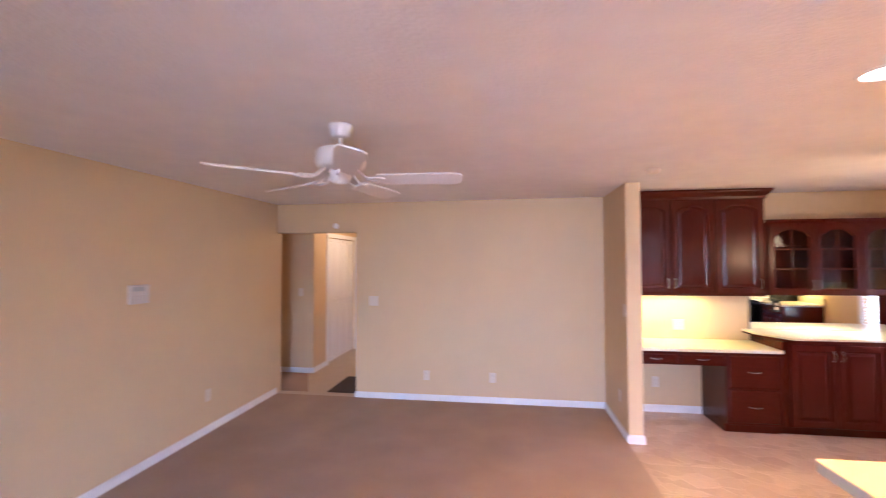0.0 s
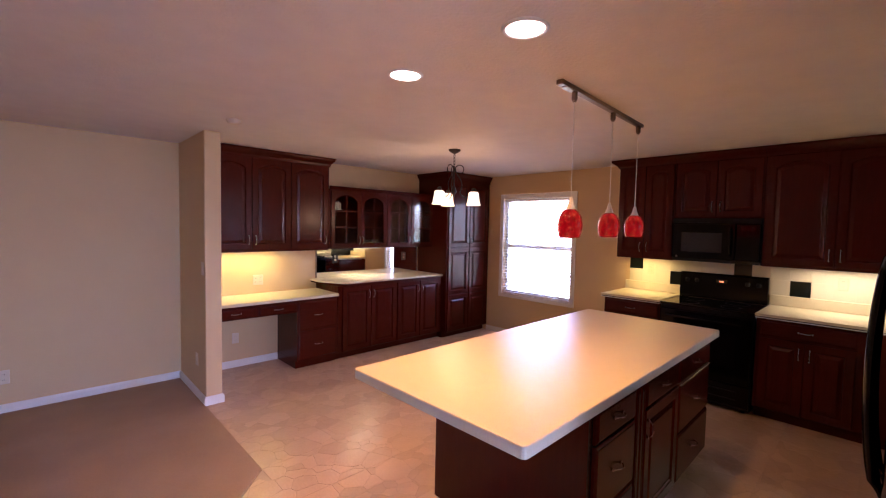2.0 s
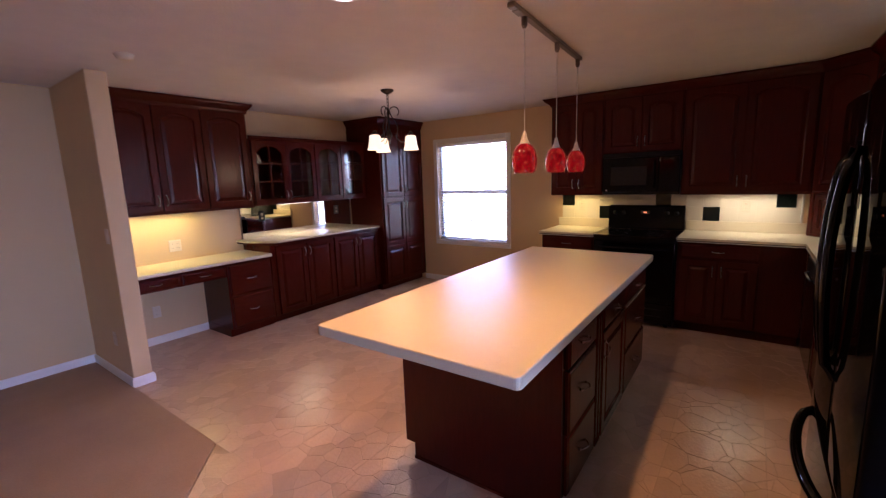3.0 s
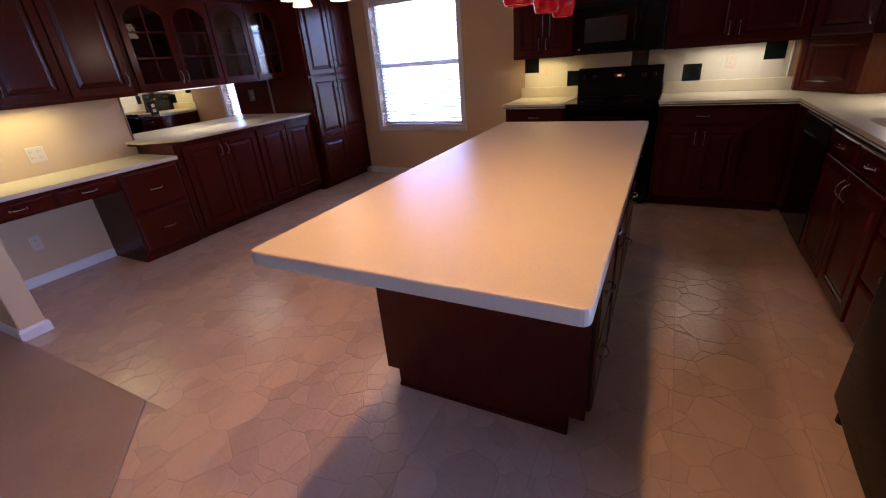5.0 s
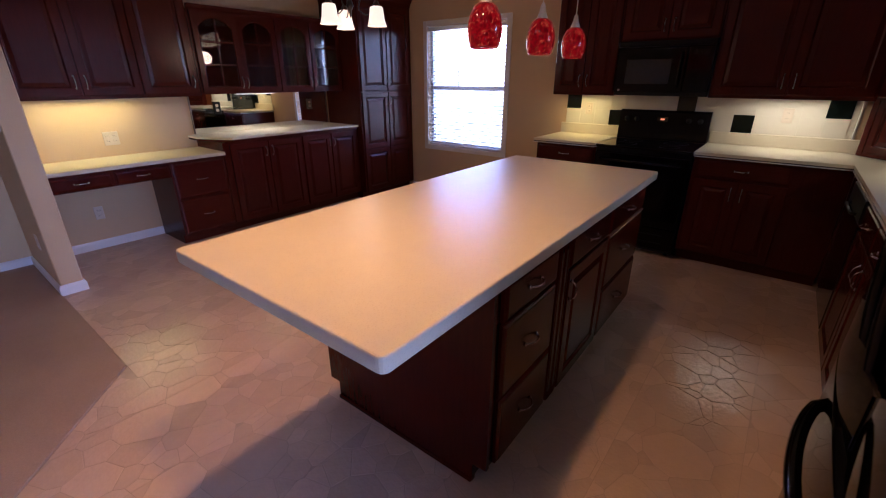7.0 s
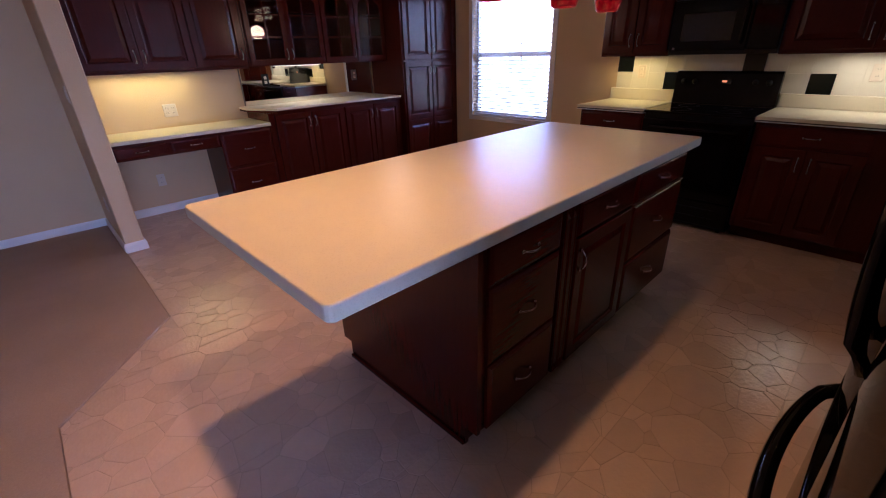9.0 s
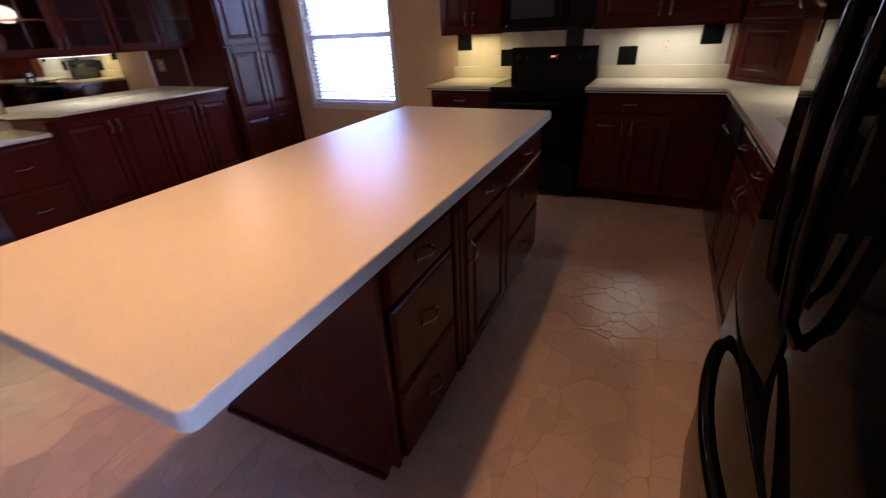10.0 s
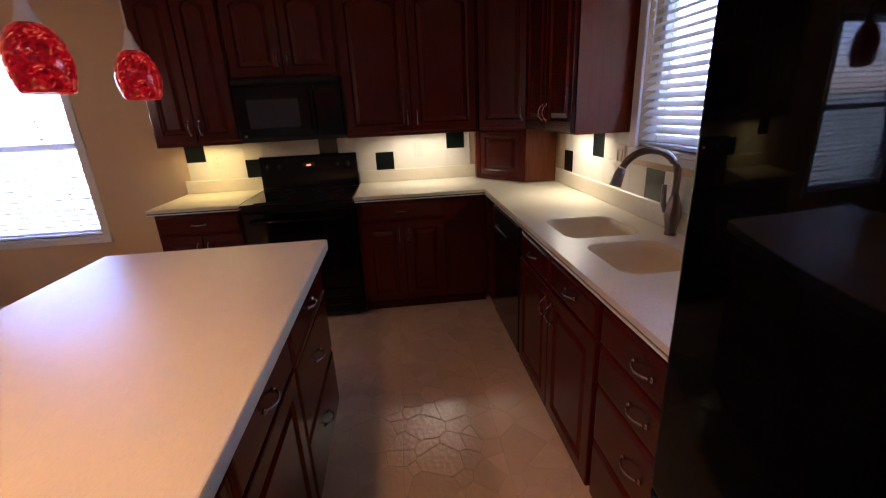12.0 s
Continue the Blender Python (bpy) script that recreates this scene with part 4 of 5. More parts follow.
prof = [(0.0, 0.09), (0.06, 0.09), (0.06, 0.0), (ID - 0.06, 0.0), (ID - 0.06, 0.09), (ID, 0.09), (ID, 0.881), (0.0, 0.881)]
lo = [bm.verts.new((0.0, y, z)) for y, z in prof]
hi = [bm.verts.new((0.019, y, z)) for y, z in prof]
bm.faces.new(lo); bm.faces.new(hi)
for k in range(8):
    bm.faces.new((lo[k], lo[(k + 1) % 8], hi[(k + 1) % 8], hi[k]))
part("end_panel", bm, CHERRY, isle)
part("shoe_moulding", add_box(bmesh.new(), (-0.012, 0.06, 0.0), (-0.001, ID - 0.06, 0.02), 0.004), CHERRY_H, isle)
for z, h in ((0.715, 0.145), (0.405, 0.30), (0.105, 0.29)):
    drawer(isle, 0.04, z, 0.41, h)
for k in range(2):
    door(isle, 0.47 + 0.045 * k, 0.105, 0.04, 0.755, 0, "l", "", "pilaster")
drawer(isle, 0.58, 0.715, 0.50, 0.145)
d = door(isle, 0.58, 0.105, 0.50, 0.60, 0.0, "r", "high")
drawer(isle, 1.10, 0.715, 0.63, 0.145)
drawer(isle, 1.10, 0.405, 0.63, 0.30)
drawer(isle, 1.10, 0.105, 0.63, 0.29)
# thin lighter strip in place of the highlight along the drawers' top edge
part("edge_highlight", add_box(bmesh.new(), (1.10, -0.022, 0.7055), (1.73, -0.001, 0.710), 0.002), CHERRY_LIT, isle)
top = tagged(new("island_countertop"), "large pale beige solid-surface island countertop with rounded corners", "countertop")
top.matrix_world = ISLAND
bm = add_prism(bmesh.new(), rounded(-1.166, 1.176, -0.491, 0.483, 0.022, 4), 0.882, 0.928, 0.006, 2)
part("top", bm, ISLE, top)

# ---- lamps ----
for k, y in enumerate((1.920, 1.176)):
    can = thing("recessed_light", pose(1.405, y, CZ), "round white recessed ceiling light, lit", "ceiling light", "ceiling cans")
    part("trim_ring", add_lathe(bmesh.new(), [(0.074, -0.001), (0.078, -0.008), (0.090, -0.006), (0.094, 0.0)], 32), WHITE, can, smooth=True)
    part("lamp_disc", add_lathe(bmesh.new(), [(0.0001, -0.004), (0.05, -0.0045), (0.076, -0.003)], 32), BULB, can, smooth=True)
    area_lamp("can_light", pose(1.405, y, CZ - 0.012), 0.10, 0.10, 0.57, WARM, 'DISK', 124)

track = thing("track_light", pose(2.63, 1.412, CZ, rz=3.3), "brushed nickel ceiling track carrying three pendants", "track light")
part("rail", add_box(bmesh.new(), (-0.64, -0.018, -0.024), (0.60, 0.018, -0.0), 0.003), STEEL, track)
for s in (-1, 1):
    part("end_cap", add_box(bmesh.new(), (s * 0.60 - 0.04, -0.021, -0.027), (s * 0.60, 0.021, -0.0005), 0.004), STEEL, track)
part("feed_box", add_box(bmesh.new(), (-0.59, -0.02, -0.030), (-0.50, 0.02, -0.024), 0.003), STEEL, track)
pend = None
for x in (2.165, 2.71, 3.18):
    m = pose(x, 1.412 + (x - 2.63) * 0.0577, CZ - 0.024)
    if pend is None:
        pend = thing("pendant_lamp", m, "red crackled art-glass pendant lamp on a thin cord", "pendant lamp", "pendants over the island")
        part("adapter", add_lathe(bmesh.new(), [(0.001, 0.0), (0.016, 0.0), (0.016, -0.04), (0.009, -0.055), (0.001, -0.055)], 14), STEEL, pend, smooth=True)
        part("cord", add_tube(bmesh.new(), [(0, 0, -0.05), (0, 0, -0.585)], 0.0028, 6), WHITE, pend)
        part("socket", add_lathe(bmesh.new(), [(0.004, -0.575), (0.010, -0.585), (0.016, -0.615), (0.027, -0.642), (0.027, -0.648), (0.001, -0.648)], 16), WHITE, pend, smooth=True)
        bm = bmesh.new()
        prof = [(0.026, -0.642), (0.044, -0.655), (0.060, -0.685), (0.0675, -0.725), (0.066, -0.755), (0.058, -0.79), (0.052, -0.800)]
        add_lathe(bm, prof + [(r - 0.005, z) for r, z in prof[::-1]], 32)
        part("shade", bm, REDGLASS, pend, "red and amber mottled glass", smooth=True)
        part("bulb", add_lathe(bmesh.new(), [(0.001, -0.69), (0.02, -0.70), (0.028, -0.73), (0.024, -0.76), (0.001, -0.775)], 16), BULB, pend, smooth=True)
    else:
        copy_thing(pend, m)
    area_lamp("pendant_light", pose(x, 1.412 + (x - 2.63) * 0.0577, CZ - 0.024 - 0.79), 0.06, 0.06, 0.03, WARM, 'DISK', 150)

chan = thing("chandelier", pose(3.07, 3.21, CZ), "bronze scrolled chandelier with three frosted bell shades", "chandelier")
part("canopy", add_lathe(bmesh.new(), [(0.001, 0.0), (0.062, 0.0), (0.060, -0.012), (0.035, -0.03), (0.012, -0.042), (0.001, -0.045)], 24), BRONZE, chan, smooth=True)
for k in range(4):
    z = -0.045 - 0.032 * k
    pts = [(0.010 * math.cos(a) * (k % 2), 0.010 * math.cos(a) * (1 - k % 2), z - 0.02 + 0.021 * math.sin(a)) for a in [math.pi * s / 5 for s in range(11)]]
    part("chain_link", add_tube(bmesh.new(), pts, 0.003, 6), BRONZE, chan, smooth=True)
part("stem", add_lathe(bmesh.new(), [(0.004, -0.165), (0.012, -0.19), (0.008, -0.21), (0.008, -0.35), (0.02, -0.39), (0.028, -0.42), (0.012, -0.45), (0.006, -0.49), (0.001, -0.50)], 16), BRONZE, chan, smooth=True)
for k in range(3):
    a = radians(62 + 120 * k)
    c, s = math.cos(a), math.sin(a)
    pts = []
    for q in range(19):
        u = q / 18
        r = 0.012 + 0.070 * math.sin(math.pi * min(1, u * 1.7)) ** 2 * (u < 0.59) + 0.193 * max(0, u - 0.30) ** 1.25 / 0.64
        z = -0.19 - 0.30 * math.sin(math.pi * 0.5 * min(1, u * 1.15)) + 0.11 * max(0, u - 0.72) ** 1.1
        pts.append((c * r, s * r, z))
    part("arm", add_tube(bmesh.new(), pts, 0.0048, 8), BRONZE, chan, smooth=True)
    pts = [(c * (0.055 + 0.045 * math.cos(b)), s * (0.055 + 0.045 * math.cos(b)), -0.20 + 0.045 * math.sin(b)) for b in [math.pi * (1.2 - 1.5 * q / 12) for q in range(13)]]
    part("scroll", add_tube(bmesh.new(), pts, 0.005, 8), BRONZE, chan, smooth=True)
    ex, ey, ez = 0.205 * c, 0.205 * s, -0.445
    part("shade_holder", add_lathe(bmesh.new(), [(0.001, 0.04), (0.014, 0.035), (0.026, 0.01), (0.030, 0.0), (0.001, 0.0)], 16), BRONZE, chan, smooth=True).location = (ex, ey, ez + 0.022)
    sh = part("shade", add_lathe(bmesh.new(), [(0.030, 0.022), (0.044, 0.018), (0.050, 0.006), (0.054, -0.03), (0.060, -0.07), (0.070, -0.105), (0.0745, -0.113), (0.071, -0.112), (0.057, -0.068), (0.051, -0.03), (0.046, 0.004), (0.030, 0.016)], 24), SHADE, chan, "cream frosted glass bell shade, lit", smooth=True)
    sh.location = (ex, ey, ez)
lamp = bpy.data.lights.new("chandelier_light", 'POINT')
lamp.energy, lamp.color, lamp.shadow_soft_size = 0.48, (1.0, 0.64, 0.25), 0.08
new("chandelier_light", lamp).location = (3.07, 3.21, CZ - 0.70)


def under_lamp(m, w, watts, colour, tube, label):
    """A slim lamp on the underside of a wall cabinet."""
    t = thing("under_cabinet_light", m, label, "light fixture", "under-cabinet lights")
    part("housing", add_box(bmesh.new(), (0, 0, -0.008), (w, 0.05, 0.0), 0.002), WHITE, t)
    part("tube", add_box(bmesh.new(), (0.012, 0.012, -0.012), (w - 0.012, 0.038, -0.0085), 0.001), tube, t)
    area_lamp("cabinet_light", m @ pose(w / 2, 0.025, -0.015), w, 0.04, watts, colour, spread=170)


LB = "slim lit fluorescent under-cabinet light"
under_lamp(pose(1.32, 4.90, 1.311), 0.70, 0.215, YELLOW, LEDSTRIP, LB)
under_lamp(pose(2.95, 4.93, 1.311), 0.45, 0.14, SOFT, LEDWHITE, LB)
under_lamp(pose(4.90, 2.16, 1.322, rz=EAST), 0.30, 0.115, (1.0, 0.76, 0.14), LEDSTRIP, LB)
under_lamp(pose(4.90, 0.62, 1.322, rz=EAST), 0.5, 0.13, SOFT, LEDWHITE, LB)
under_lamp(pose(4.25, -0.47, 1.322, rz=SOUTH), 0.4, 0.15, SOFT, LEDWHITE, LB)

# ---- ceiling fan and small fixtures ----
fan = thing("ceiling_fan", pose(-0.9, 2.2, CZ), "white five-blade ceiling fan", "ceiling fan")
part("canopy", add_lathe(bmesh.new(), [(0.001, 0.0), (0.062, 0.0), (0.066, -0.01), (0.052, -0.06), (0.045, -0.07), (0.001, -0.07)], 24), FANW, fan, smooth=True)
part("downrod", add_lathe(bmesh.new(), [(0.012, -0.065), (0.012, -0.125)], 12), FANW, fan, smooth=True)
part("motor", add_lathe(bmesh.new(), [(0.001, -0.12), (0.05, -0.122), (0.115, -0.135), (0.128, -0.15), (0.130, -0.20), (0.122, -0.225), (0.10, -0.235), (0.001, -0.24)], 32), FANW, fan, smooth=True)
part("switch_housing", add_lathe(bmesh.new(), [(0.001, -0.235), (0.055, -0.24), (0.058, -0.275), (0.05, -0.30), (0.03, -0.312), (0.001, -0.313)], 24), FANW, fan, smooth=True)
for k in range(5):
    m = pose(0, 0, -0.285, rz=8 + 72 * k)
    iron = bmesh.new()
    for s in (-1, 1):
        add_tube(iron, [(0.09, 0.012 * s, 0.045), (0.14, 0.03 * s, 0.0), (0.19, 0.035 * s, -0.004), (0.235, 0.02 * s, 0.0)], 0.007, 7)
    ib = part("blade_iron", iron, FANW, fan, smooth=True)
    ib.matrix_local = m
    pts = [(0.20, -0.055), (0.56, -0.068), (0.62, -0.060), (0.638, -0.04), (0.638, 0.04), (0.62, 0.060), (0.56, 0.068), (0.20, 0.055), (0.185, 0.03), (0.185, -0.03)]
    bl = part("blade", add_prism(bmesh.new(), pts, -0.004, 0.004, 0.002), FANW, fan)
    bl.matrix_local = m @ pose(0, 0, 0, rx=-13)


def wall_plate(name, m, w, h, kind, label, category, material=None):
    """Local frame: x along the wall, y out of the wall toward the room is negative, z up, centred."""
    p = thing(name, m, label, category)
    part("plate", add_box(bmesh.new(), (-w / 2, -0.006, -h / 2), (w / 2, 0.0, h / 2), 0.003), material or ALMOND, p)
    if kind == "outlet":
        for z in (0.022, -0.022):
            o = part("socket", add_box(bmesh.new(), (-0.014, -0.009, z - 0.014), (0.014, -0.006, z + 0.014), 0.003), ALMOND, p)
            for x in (-0.006, 0.006):
                block("slot", (x - 0.001, -0.0095, z - 0.004), (x + 0.001, -0.0088, z + 0.006), SLOT, o, 0)
    elif kind == "switch":
        n = max(1, round(w / 0.055))
        for k in range(n):
            x = (k - (n - 1) / 2) * 0.046
            part("toggle", add_box(bmesh.new(), (x - 0.016, -0.010, -0.032), (x + 0.016, -0.006, 0.032), 0.002), ALMOND, p)
    elif kind == "quad":
        for x in (-0.026, 0.026):
            for z in (0.022, -0.022):
                o = part("socket", add_box(bmesh.new(), (x - 0.014, -0.009, z - 0.014), (x + 0.014, -0.006, z + 0.014), 0.003), ALMOND, p)
                for q in (-0.006, 0.006):
                    block("slot", (x + q - 0.001, -0.0095, z - 0.004), (x + q + 0.001, -0.0088, z + 0.006), SLOT, o, 0)
    return p


WO, WS = "pale almond plastic wall outlet", "pale almond plastic light switch"
wall_plate("wall_outlet", pose(-0.99, 5.084, 0.302), 0.07, 0.115, "outlet", WO, "outlet")
wall_plate("wall_outlet", pose(-0.21, 5.084, 0.302), 0.07, 0.115, "outlet", WO, "outlet")
wall_plate("light_switch", pose(-1.645, 5.084, 1.18), 0.115, 0.115, "switch", WS, "switch")
wall_plate("light_switch", pose(1.047, 4.25, 1.197, rz=-90), 0.07, 0.115, "switch", WS, "switch")
wall_plate("wall_outlet", pose(1.047, 4.46, 0.35, rz=-90), 0.07, 0.115, "outlet", WO, "outlet")
wall_plate("wall_outlet", pose(1.818, 5.084, 0.957), 0.115, 0.115, "quad", "pale four-socket wall outlet above the desk", "outlet")
wall_plate("wall_outlet", pose(1.572, 5.084, 0.325), 0.07, 0.115, "outlet", "pale almond outlet under the desk", "outlet")
wall_plate("wall_outlet", pose(2.79, 5.0745, 1.17), 0.075, 0.12, "outlet", "pale almond outlet with a dark frame on the mirror", "outlet", BLACKM)
wall_plate("wall_outlet", pose(3.915, 5.0745, 1.163), 0.075, 0.12, "outlet", "mirror-plated outlet on the mirror", "outlet", STEEL)
wall_plate("wall_outlet", pose(5.098, 2.005, 1.17, rz=EAST), 0.07, 0.115, "outlet", "pale almond outlet on the tiled backsplash", "outlet")
wall_plate("wall_outlet", pose(5.098, 0.394, 1.176, rz=EAST), 0.07, 0.115, "outlet", "pale almond outlet on the tiled backsplash", "outlet")
wall_plate("light_switch", pose(3.70, YW + 0.0105, 1.20, rz=SOUTH), 0.115, 0.115, "switch", "pale double switch beside the sink", "switch")
wall_plate("wall_outlet", pose(-2.919, 3.85, 0.37, rz=90), 0.07, 0.115, "outlet", WO, "outlet")
wall_plate("light_switch", pose(-3.1, 6.079, 1.2), 0.07, 0.115, "switch", WS, "switch")

panel = thing("alarm_panel", pose(-2.919, 3.035, 1.41, rz=90), "white wall-mounted keypad panel", "alarm panel")
KEYPAD = mat("putty_plastic", (0.60, 0.54, 0.48), 0.5, scale=20, vary=0.03)
part("body", add_box(bmesh.new(), (-0.088, -0.028, -0.074), (0.088, 0.0, 0.074), 0.006, 2), KEYPAD, panel)
block("screen", (-0.07, -0.0295, 0.025), (0.04, -0.0278, 0.06), mat("keypad_screen", (0.45, 0.46, 0.44), 0.2), panel, 0)
for r in range(3):
    for q in range(4):
        block("button", (-0.07 + 0.035 * q, -0.031, -0.055 + 0.026 * r), (-0.045 + 0.035 * q, -0.0278, -0.038 + 0.026 * r), KEYPAD, panel, 0.001)
smoke = thing("smoke_detector", pose(1.115, 3.64, CZ), "small white ceiling smoke detector", "smoke detector")
part("base", add_lathe(bmesh.new(), [(0.001, -0.012), (0.055, -0.012), (0.057, 0.0)], 24), ALMOND, smoke, smooth=True)
part("cover", add_lathe(bmesh.new(), [(0.001, -0.034), (0.03, -0.033), (0.045, -0.026), (0.05, -0.012)], 24), ALMOND, smoke, smooth=True)
chime = thing("door_chime", pose(-2.13, 5.084, 2.10, rx=90), "small round white sensor above the opening", "sensor")
part("body", add_lathe(bmesh.new(), [(0.034, 0.0), (0.034, 0.014), (0.026, 0.022), (0.001, 0.024)], 20), WHITE, chime, smooth=True)

# ---- hallway ----
closet = structure(new("door_1"), "white louvred bifold closet doors, closed", "door")
closet.matrix_world = pose(-2.90, 6.60, 0.004, rz=90)
part("casing", add_box(add_box(add_box(bmesh.new(), (-0.07, -0.018, 0), (0, 0.0, 2.115), 0.003), (1.20, -0.018, 0), (1.27, 0.0, 2.115), 0.003), (0.0, -0.018, 2.046), (1.20, 0.0, 2.115), 0.003), TRIM, closet)
for k in range(4):
    leaf = part("leaf", panel_mesh(0.288, 0.985, 0, 0.03, 0.05), TRIM, closet)
    leaf.location = (0.008 + 0.297 * k, 0.05, 0.012)
    leaf = part("leaf", panel_mesh(0.288, 1.035, 0, 0.03, 0.05), TRIM, closet)
    leaf.location = (0.008 + 0.297 * k, 0.05, 1.003)
rug = finish("doormat", add_box(bmesh.new(), (-2.30, 5.22, 0.004), (-1.75, 5.93, 0.016), 0.005, 2), MAT_DARK)
tagged(rug, "dark brown doormat on the hallway tile", "doormat")
# lamp and fixture are added out of view to warm and brighten the hall
lamp = bpy.data.lights.new("hall_fill_light", 'POINT')
lamp.energy, lamp.color, lamp.shadow_soft_size = 0.42, (1.0, 0.74, 0.34), 0.1
new("hall_fill_light", lamp).location = (-2.1, 6.9, 2.2)
hl = thing("hall_ceiling_light", pose(-2.1, 6.9, CZ), "unseen round frosted ceiling light added to brighten the hallway", "ceiling light")
part("globe", add_lathe(bmesh.new(), [(0.11, 0.0), (0.13, -0.03), (0.10, -0.075), (0.001, -0.095)], 24), SHADE, hl, smooth=True)

# ---- wall tiles behind the counters ----
PITCH, TS = 0.1487, 0.1477


def tile_wall(name, m, cols, z0, z1, dark, label):
    """Tiles in the local plane y = 0, facing -y. dark: column and row of the green ones."""
    w = structure(new(name), label, "backsplash")
    w.matrix_world = m
    part("grout", add_box(bmesh.new(), (0, -0.0035, z0), (cols * PITCH, -0.0005, z1)), GROUT, w)
    cache = {}
    z, r = z0, 0
    while z < z1 - 0.01:
        top_z = min(z + TS, z1)
        key = round(top_z - z, 3)
        if key not in cache:
            me = bpy.data.meshes.new("tile")
            bm = add_box(bmesh.new(), (0, -0.009, 0), (TS, -0.0035, top_z - z), 0.0007)
            bmesh.ops.recalc_face_normals(bm, faces=bm.faces)
            bm.to_mesh(me)
            bm.free()
            me.materials.append(TILE)
            me2 = me.copy()
            me2.materials[0] = GREEN
            cache[key] = (me, me2)
        for c in range(int(cols)):
            is_dark = (c, r) in dark
            t = new("tile", cache[key][is_dark])
            t.parent = w
            t.location = (c * PITCH + 0.001, 0, z + 0.001)
            if is_dark:
                t["label"] = "dark green accent tile"
        z += PITCH
        r += 1
    return w


tile_wall("backsplash_range", pose(5.109, 2.244, 1.0175, rz=EAST), 15.4, 0.0, 0.304, {(0, 1), (3, 0), (7, 1), (10, 0), (14, 1)}, "cream tile backsplash with dark green accent tiles")
corner = bpy.data.objects["backsplash_range"]
part("edge_trim", add_box(bmesh.new(), (2.268, -0.013, 0.006), (2.280, -0.0006, 0.303), 0.003), TRIM, corner, "white tile edge trim")
sink_tiles = tile_wall("backsplash_sink", pose(4.479, YW + 0.001, 1.0175, rz=SOUTH), 5, 0.0, 0.304, {(0, 0), (3, 1)}, "cream tile backsplash with dark green accent tiles")
part("tile", add_box(bmesh.new(), (5 * PITCH + 0.001, -0.009, PITCH + 0.001), (5 * PITCH + 0.112, -0.0015, 0.302), 0.0007), TILE, sink_tiles)
tile_wall("backsplash_window", pose(4.479 - 5 * PITCH, YW + 0.001, 1.0175, rz=SOUTH), 10, 0.0, PITCH, {(2, 0)}, "cream tile band under the sink window")

# ---- flagstone pattern of the vinyl floor ----


def clip(poly, p, n):
    """Keep the part of a polygon on the side of the point p that n points away from."""
    out = []
    for k in range(len(poly)):
        a, b = poly[k], poly[(k + 1) % len(poly)]
        da, db = (a - p).dot(n), (b - p).dot(n)
        if da <= 0:
            out.append(a)
        if da * db < 0:
            out.append(a + (b - a) * (da / (da - db)))
    return out


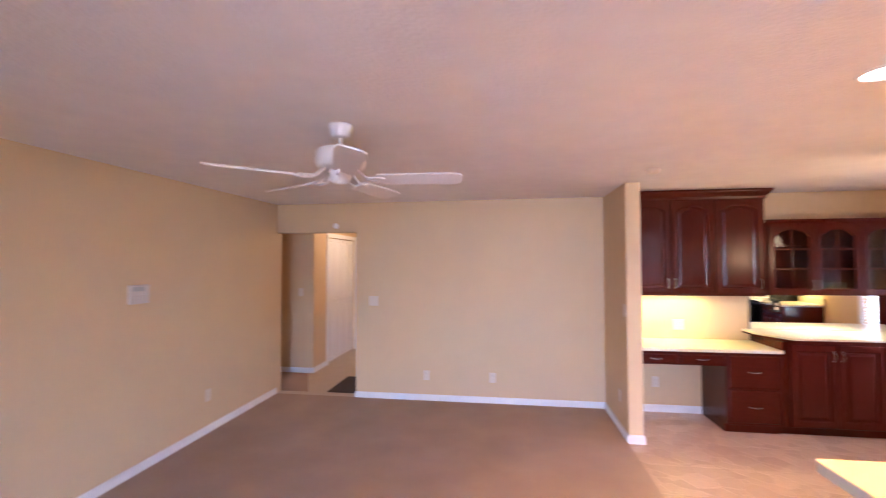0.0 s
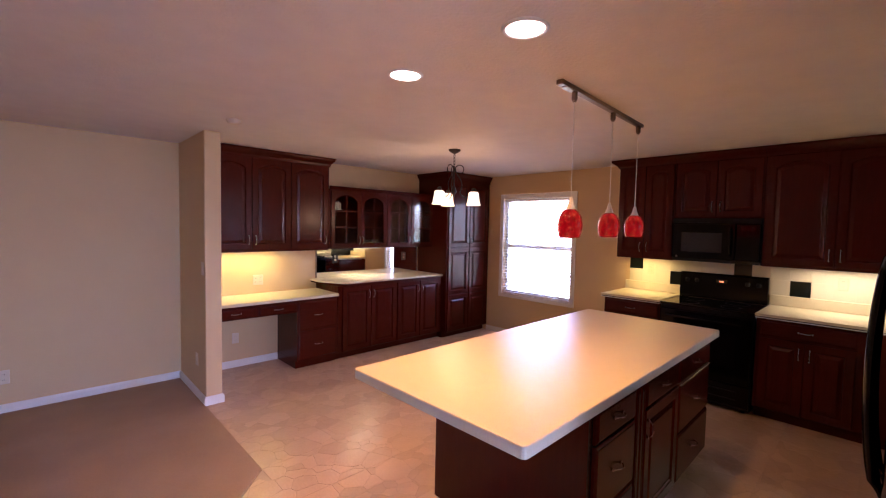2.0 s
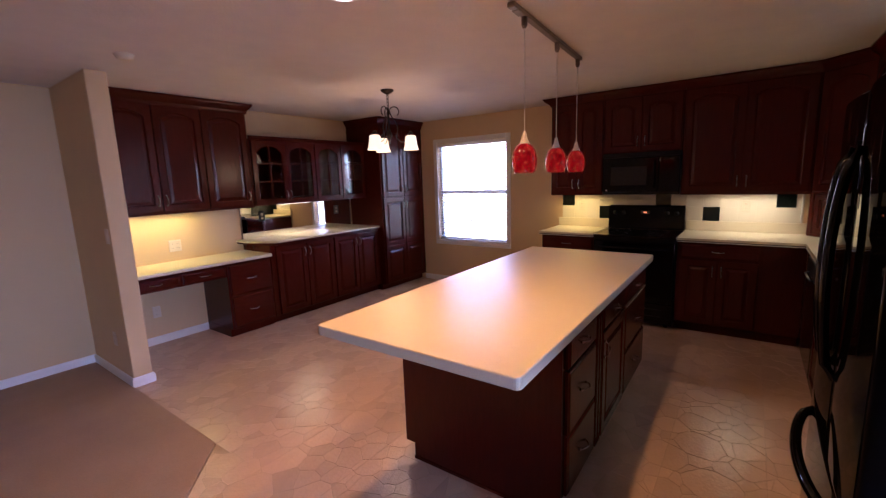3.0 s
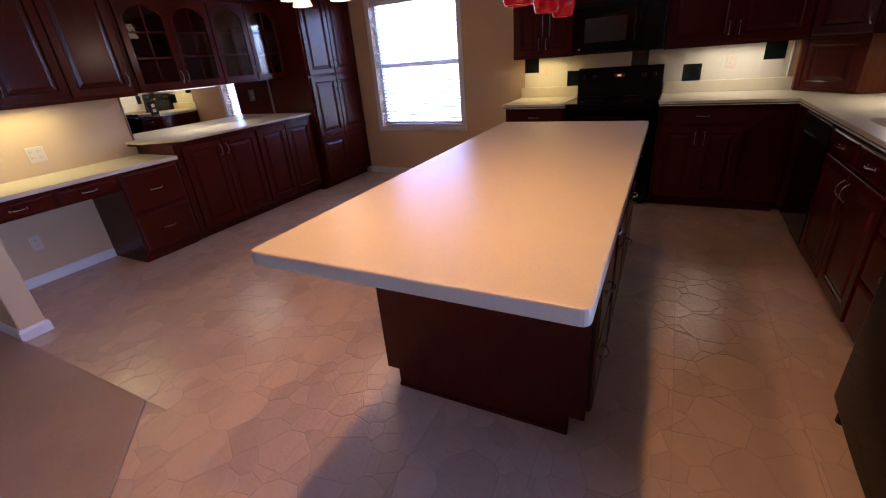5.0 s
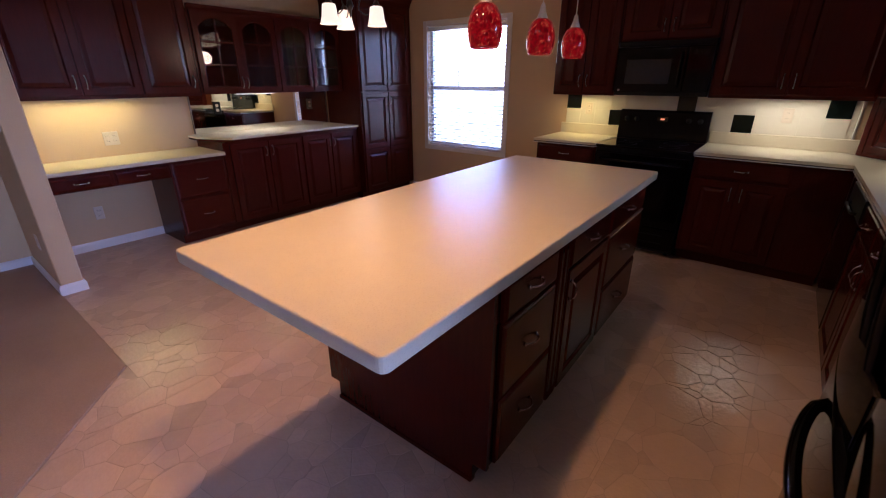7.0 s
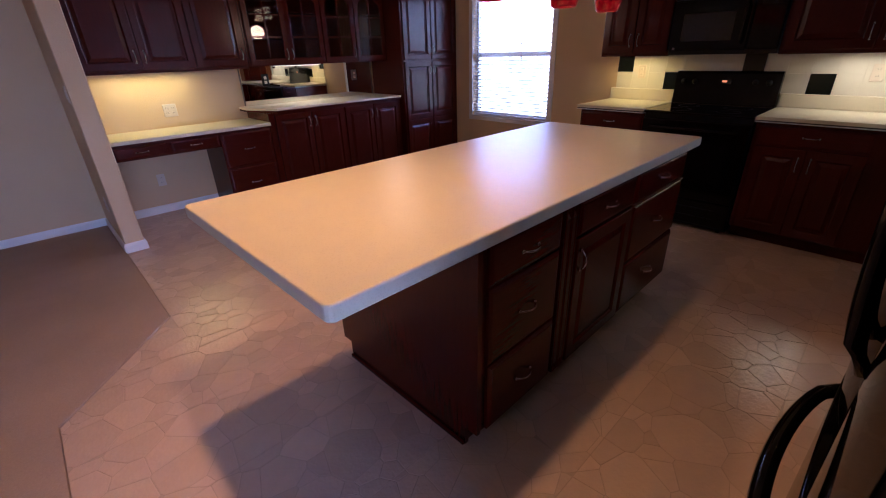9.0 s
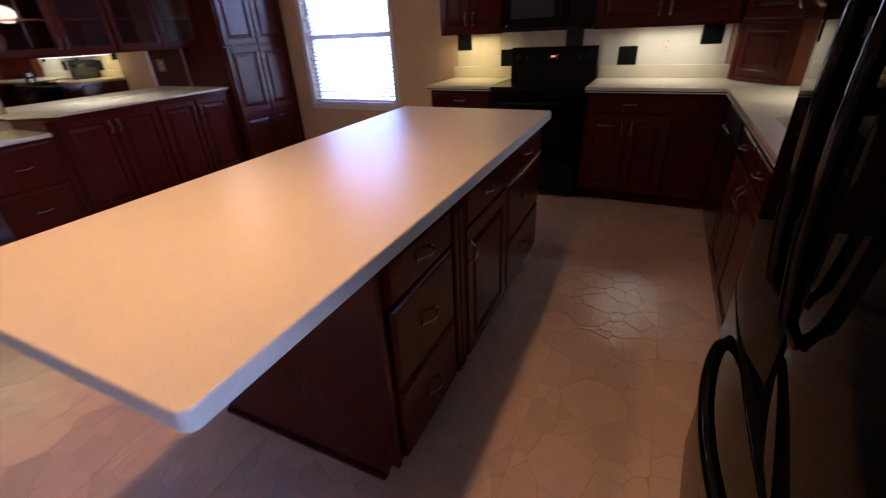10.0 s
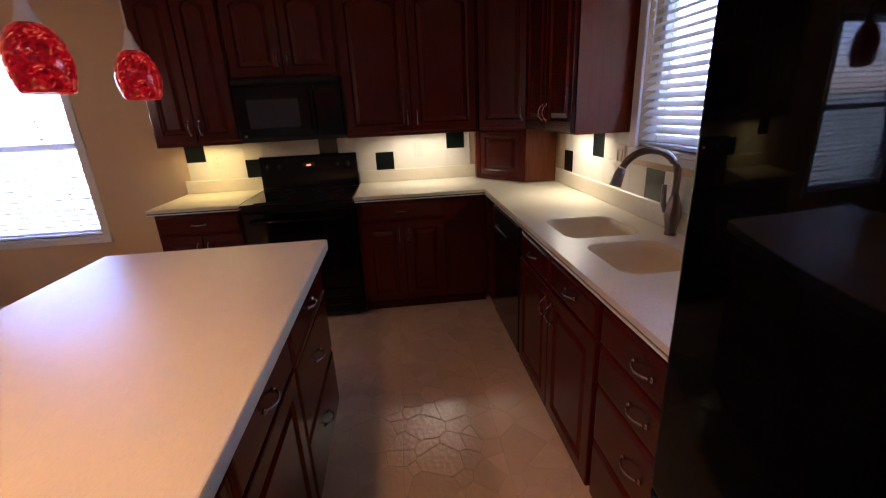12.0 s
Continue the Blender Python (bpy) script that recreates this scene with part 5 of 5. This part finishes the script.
def flagstones():
    rnd = random.Random(7)
    # stones of uneven size: points dropped at random, each keeping a distance of its own
    pts, cell = [], {}
    for k in range(14000):
        p = Vector((rnd.uniform(0.2, 5.4), rnd.uniform(-0.9, 5.3)))
        r = 0.058 + 0.125 * rnd.random() ** 1.5
        i, j = int(p.x / 0.25), int((p.y + 2) / 0.25)
        ok = True
        for di in (-1, 0, 1):
            for dj in (-1, 0, 1):
                for q, rq in cell.get((i + di, j + dj), ()):
                    if (q - p).length < (0.35 * max(r, rq) + 0.6 * min(r, rq)):
                        ok = False
        if ok:
            pts.append(p)
            cell.setdefault((i, j), []).append((p, r))
    near, far = [], []
    size = {id(q): rq for lot in cell.values() for q, rq in lot}
    for s in pts:
        poly = [s + Vector(d) for d in ((-0.3, -0.3), (0.3, -0.3), (0.3, 0.3), (-0.3, 0.3))]
        i, j = int(s.x / 0.25), int((s.y + 2) / 0.25)
        for di in (-2, -1, 0, 1, 2):
            for dj in (-2, -1, 0, 1, 2):
                for o, ro in cell.get((i + di, j + dj), ()):
                    if o is s or not poly:
                        continue
                    d = (o - s).normalized()
                    lean = (size[id(s)] ** 2 - ro ** 2) * 0.55 / (2 * (o - s).length)   # large stones crowd out small ones
                    poly = clip(poly, (o + s) / 2 + d * (lean - 0.0010), d)
        for p, n in (((0.48, 0), (-1, 0)), ((5.10, 0), (1, 0)), ((0, -0.66), (0, -1)), ((0, 5.075), (0, 1))):
            if poly:
                poly = clip(poly, Vector(p), Vector(n))
        if poly:   # the carpet's edge
            c = sum(poly, Vector((0, 0))) / len(poly)
            slant = Vector((-0.607, 0.56)).normalized()
            if c.y > 2.9 or (c.y > 2.6 and c.x > 1.2):
                poly = clip(poly, Vector((1.042, 0)), Vector((-1, 0)))
            elif c.x < 1.3:
                poly = clip(poly, Vector((0.482, 2.285)), slant)
                if poly and max(p.y for p in poly) > 2.88:
                    poly = clip(poly, Vector((1.042, 0)), Vector((-1, 0)))
        if len(poly) < 3:
            continue
        halves = [poly]
        for k in range(13):   # the sheet is laid in lengths, side by side
            y = -0.25 + 0.45 * k
            if min(p.y for p in poly) < y < max(p.y for p in poly):
                halves = [clip(poly, Vector((0, y - 0.0008)), Vector((0, 1))), clip(poly, Vector((0, y + 0.0008)), Vector((0, -1)))]
        for poly in halves:
            if len(poly) < 3:
                continue
            area = abs(sum(a.x * b.y - b.x * a.y for a, b in zip(poly, poly[1:] + poly[:1]))) / 2
            if area < 0.0006:
                continue
            c = sum(poly, Vector((0, 0))) / len(poly)
            if 1.72 < c.x < 3.3 and 1.12 < c.y < 1.75:
                continue
            (near if 0.48 < c.x < 2.4 and 0.3 < c.y < 2.7 and len(near) < 300 else far).append((c, poly))

    def shape(bm, poly, c, off):
        low = [bm.verts.new((p.x - off.x, p.y - off.y, -0.0010)) for p in poly]
        mid = [bm.verts.new((p.x - off.x, p.y - off.y, 0.0)) for p in poly]
        hi = [bm.verts.new((p.x + (c.x - p.x) * 0.035 - off.x, p.y + (c.y - p.y) * 0.035 - off.y, 0.0006)) for p in poly]
        n = len(poly)
        for u, w in ((low, mid), (mid, hi)):
            for k in range(n):
                bm.faces.new((u[k], u[(k + 1) % n], w[(k + 1) % n], w[k]))
        bm.faces.new(hi)

    for c, poly in near:
        bm = bmesh.new()
        shape(bm, poly, c, c)
        s = part("flagstone", bm, STONE, floor_vinyl)
        s.location = (c.x, c.y, 0)
    bm = bmesh.new()
    for c, poly in far:
        shape(bm, poly, c, Vector((0, 0)))
    tagged(part("flagstones", bm, STONE2, floor_vinyl), kind="stuff")


flagstones()
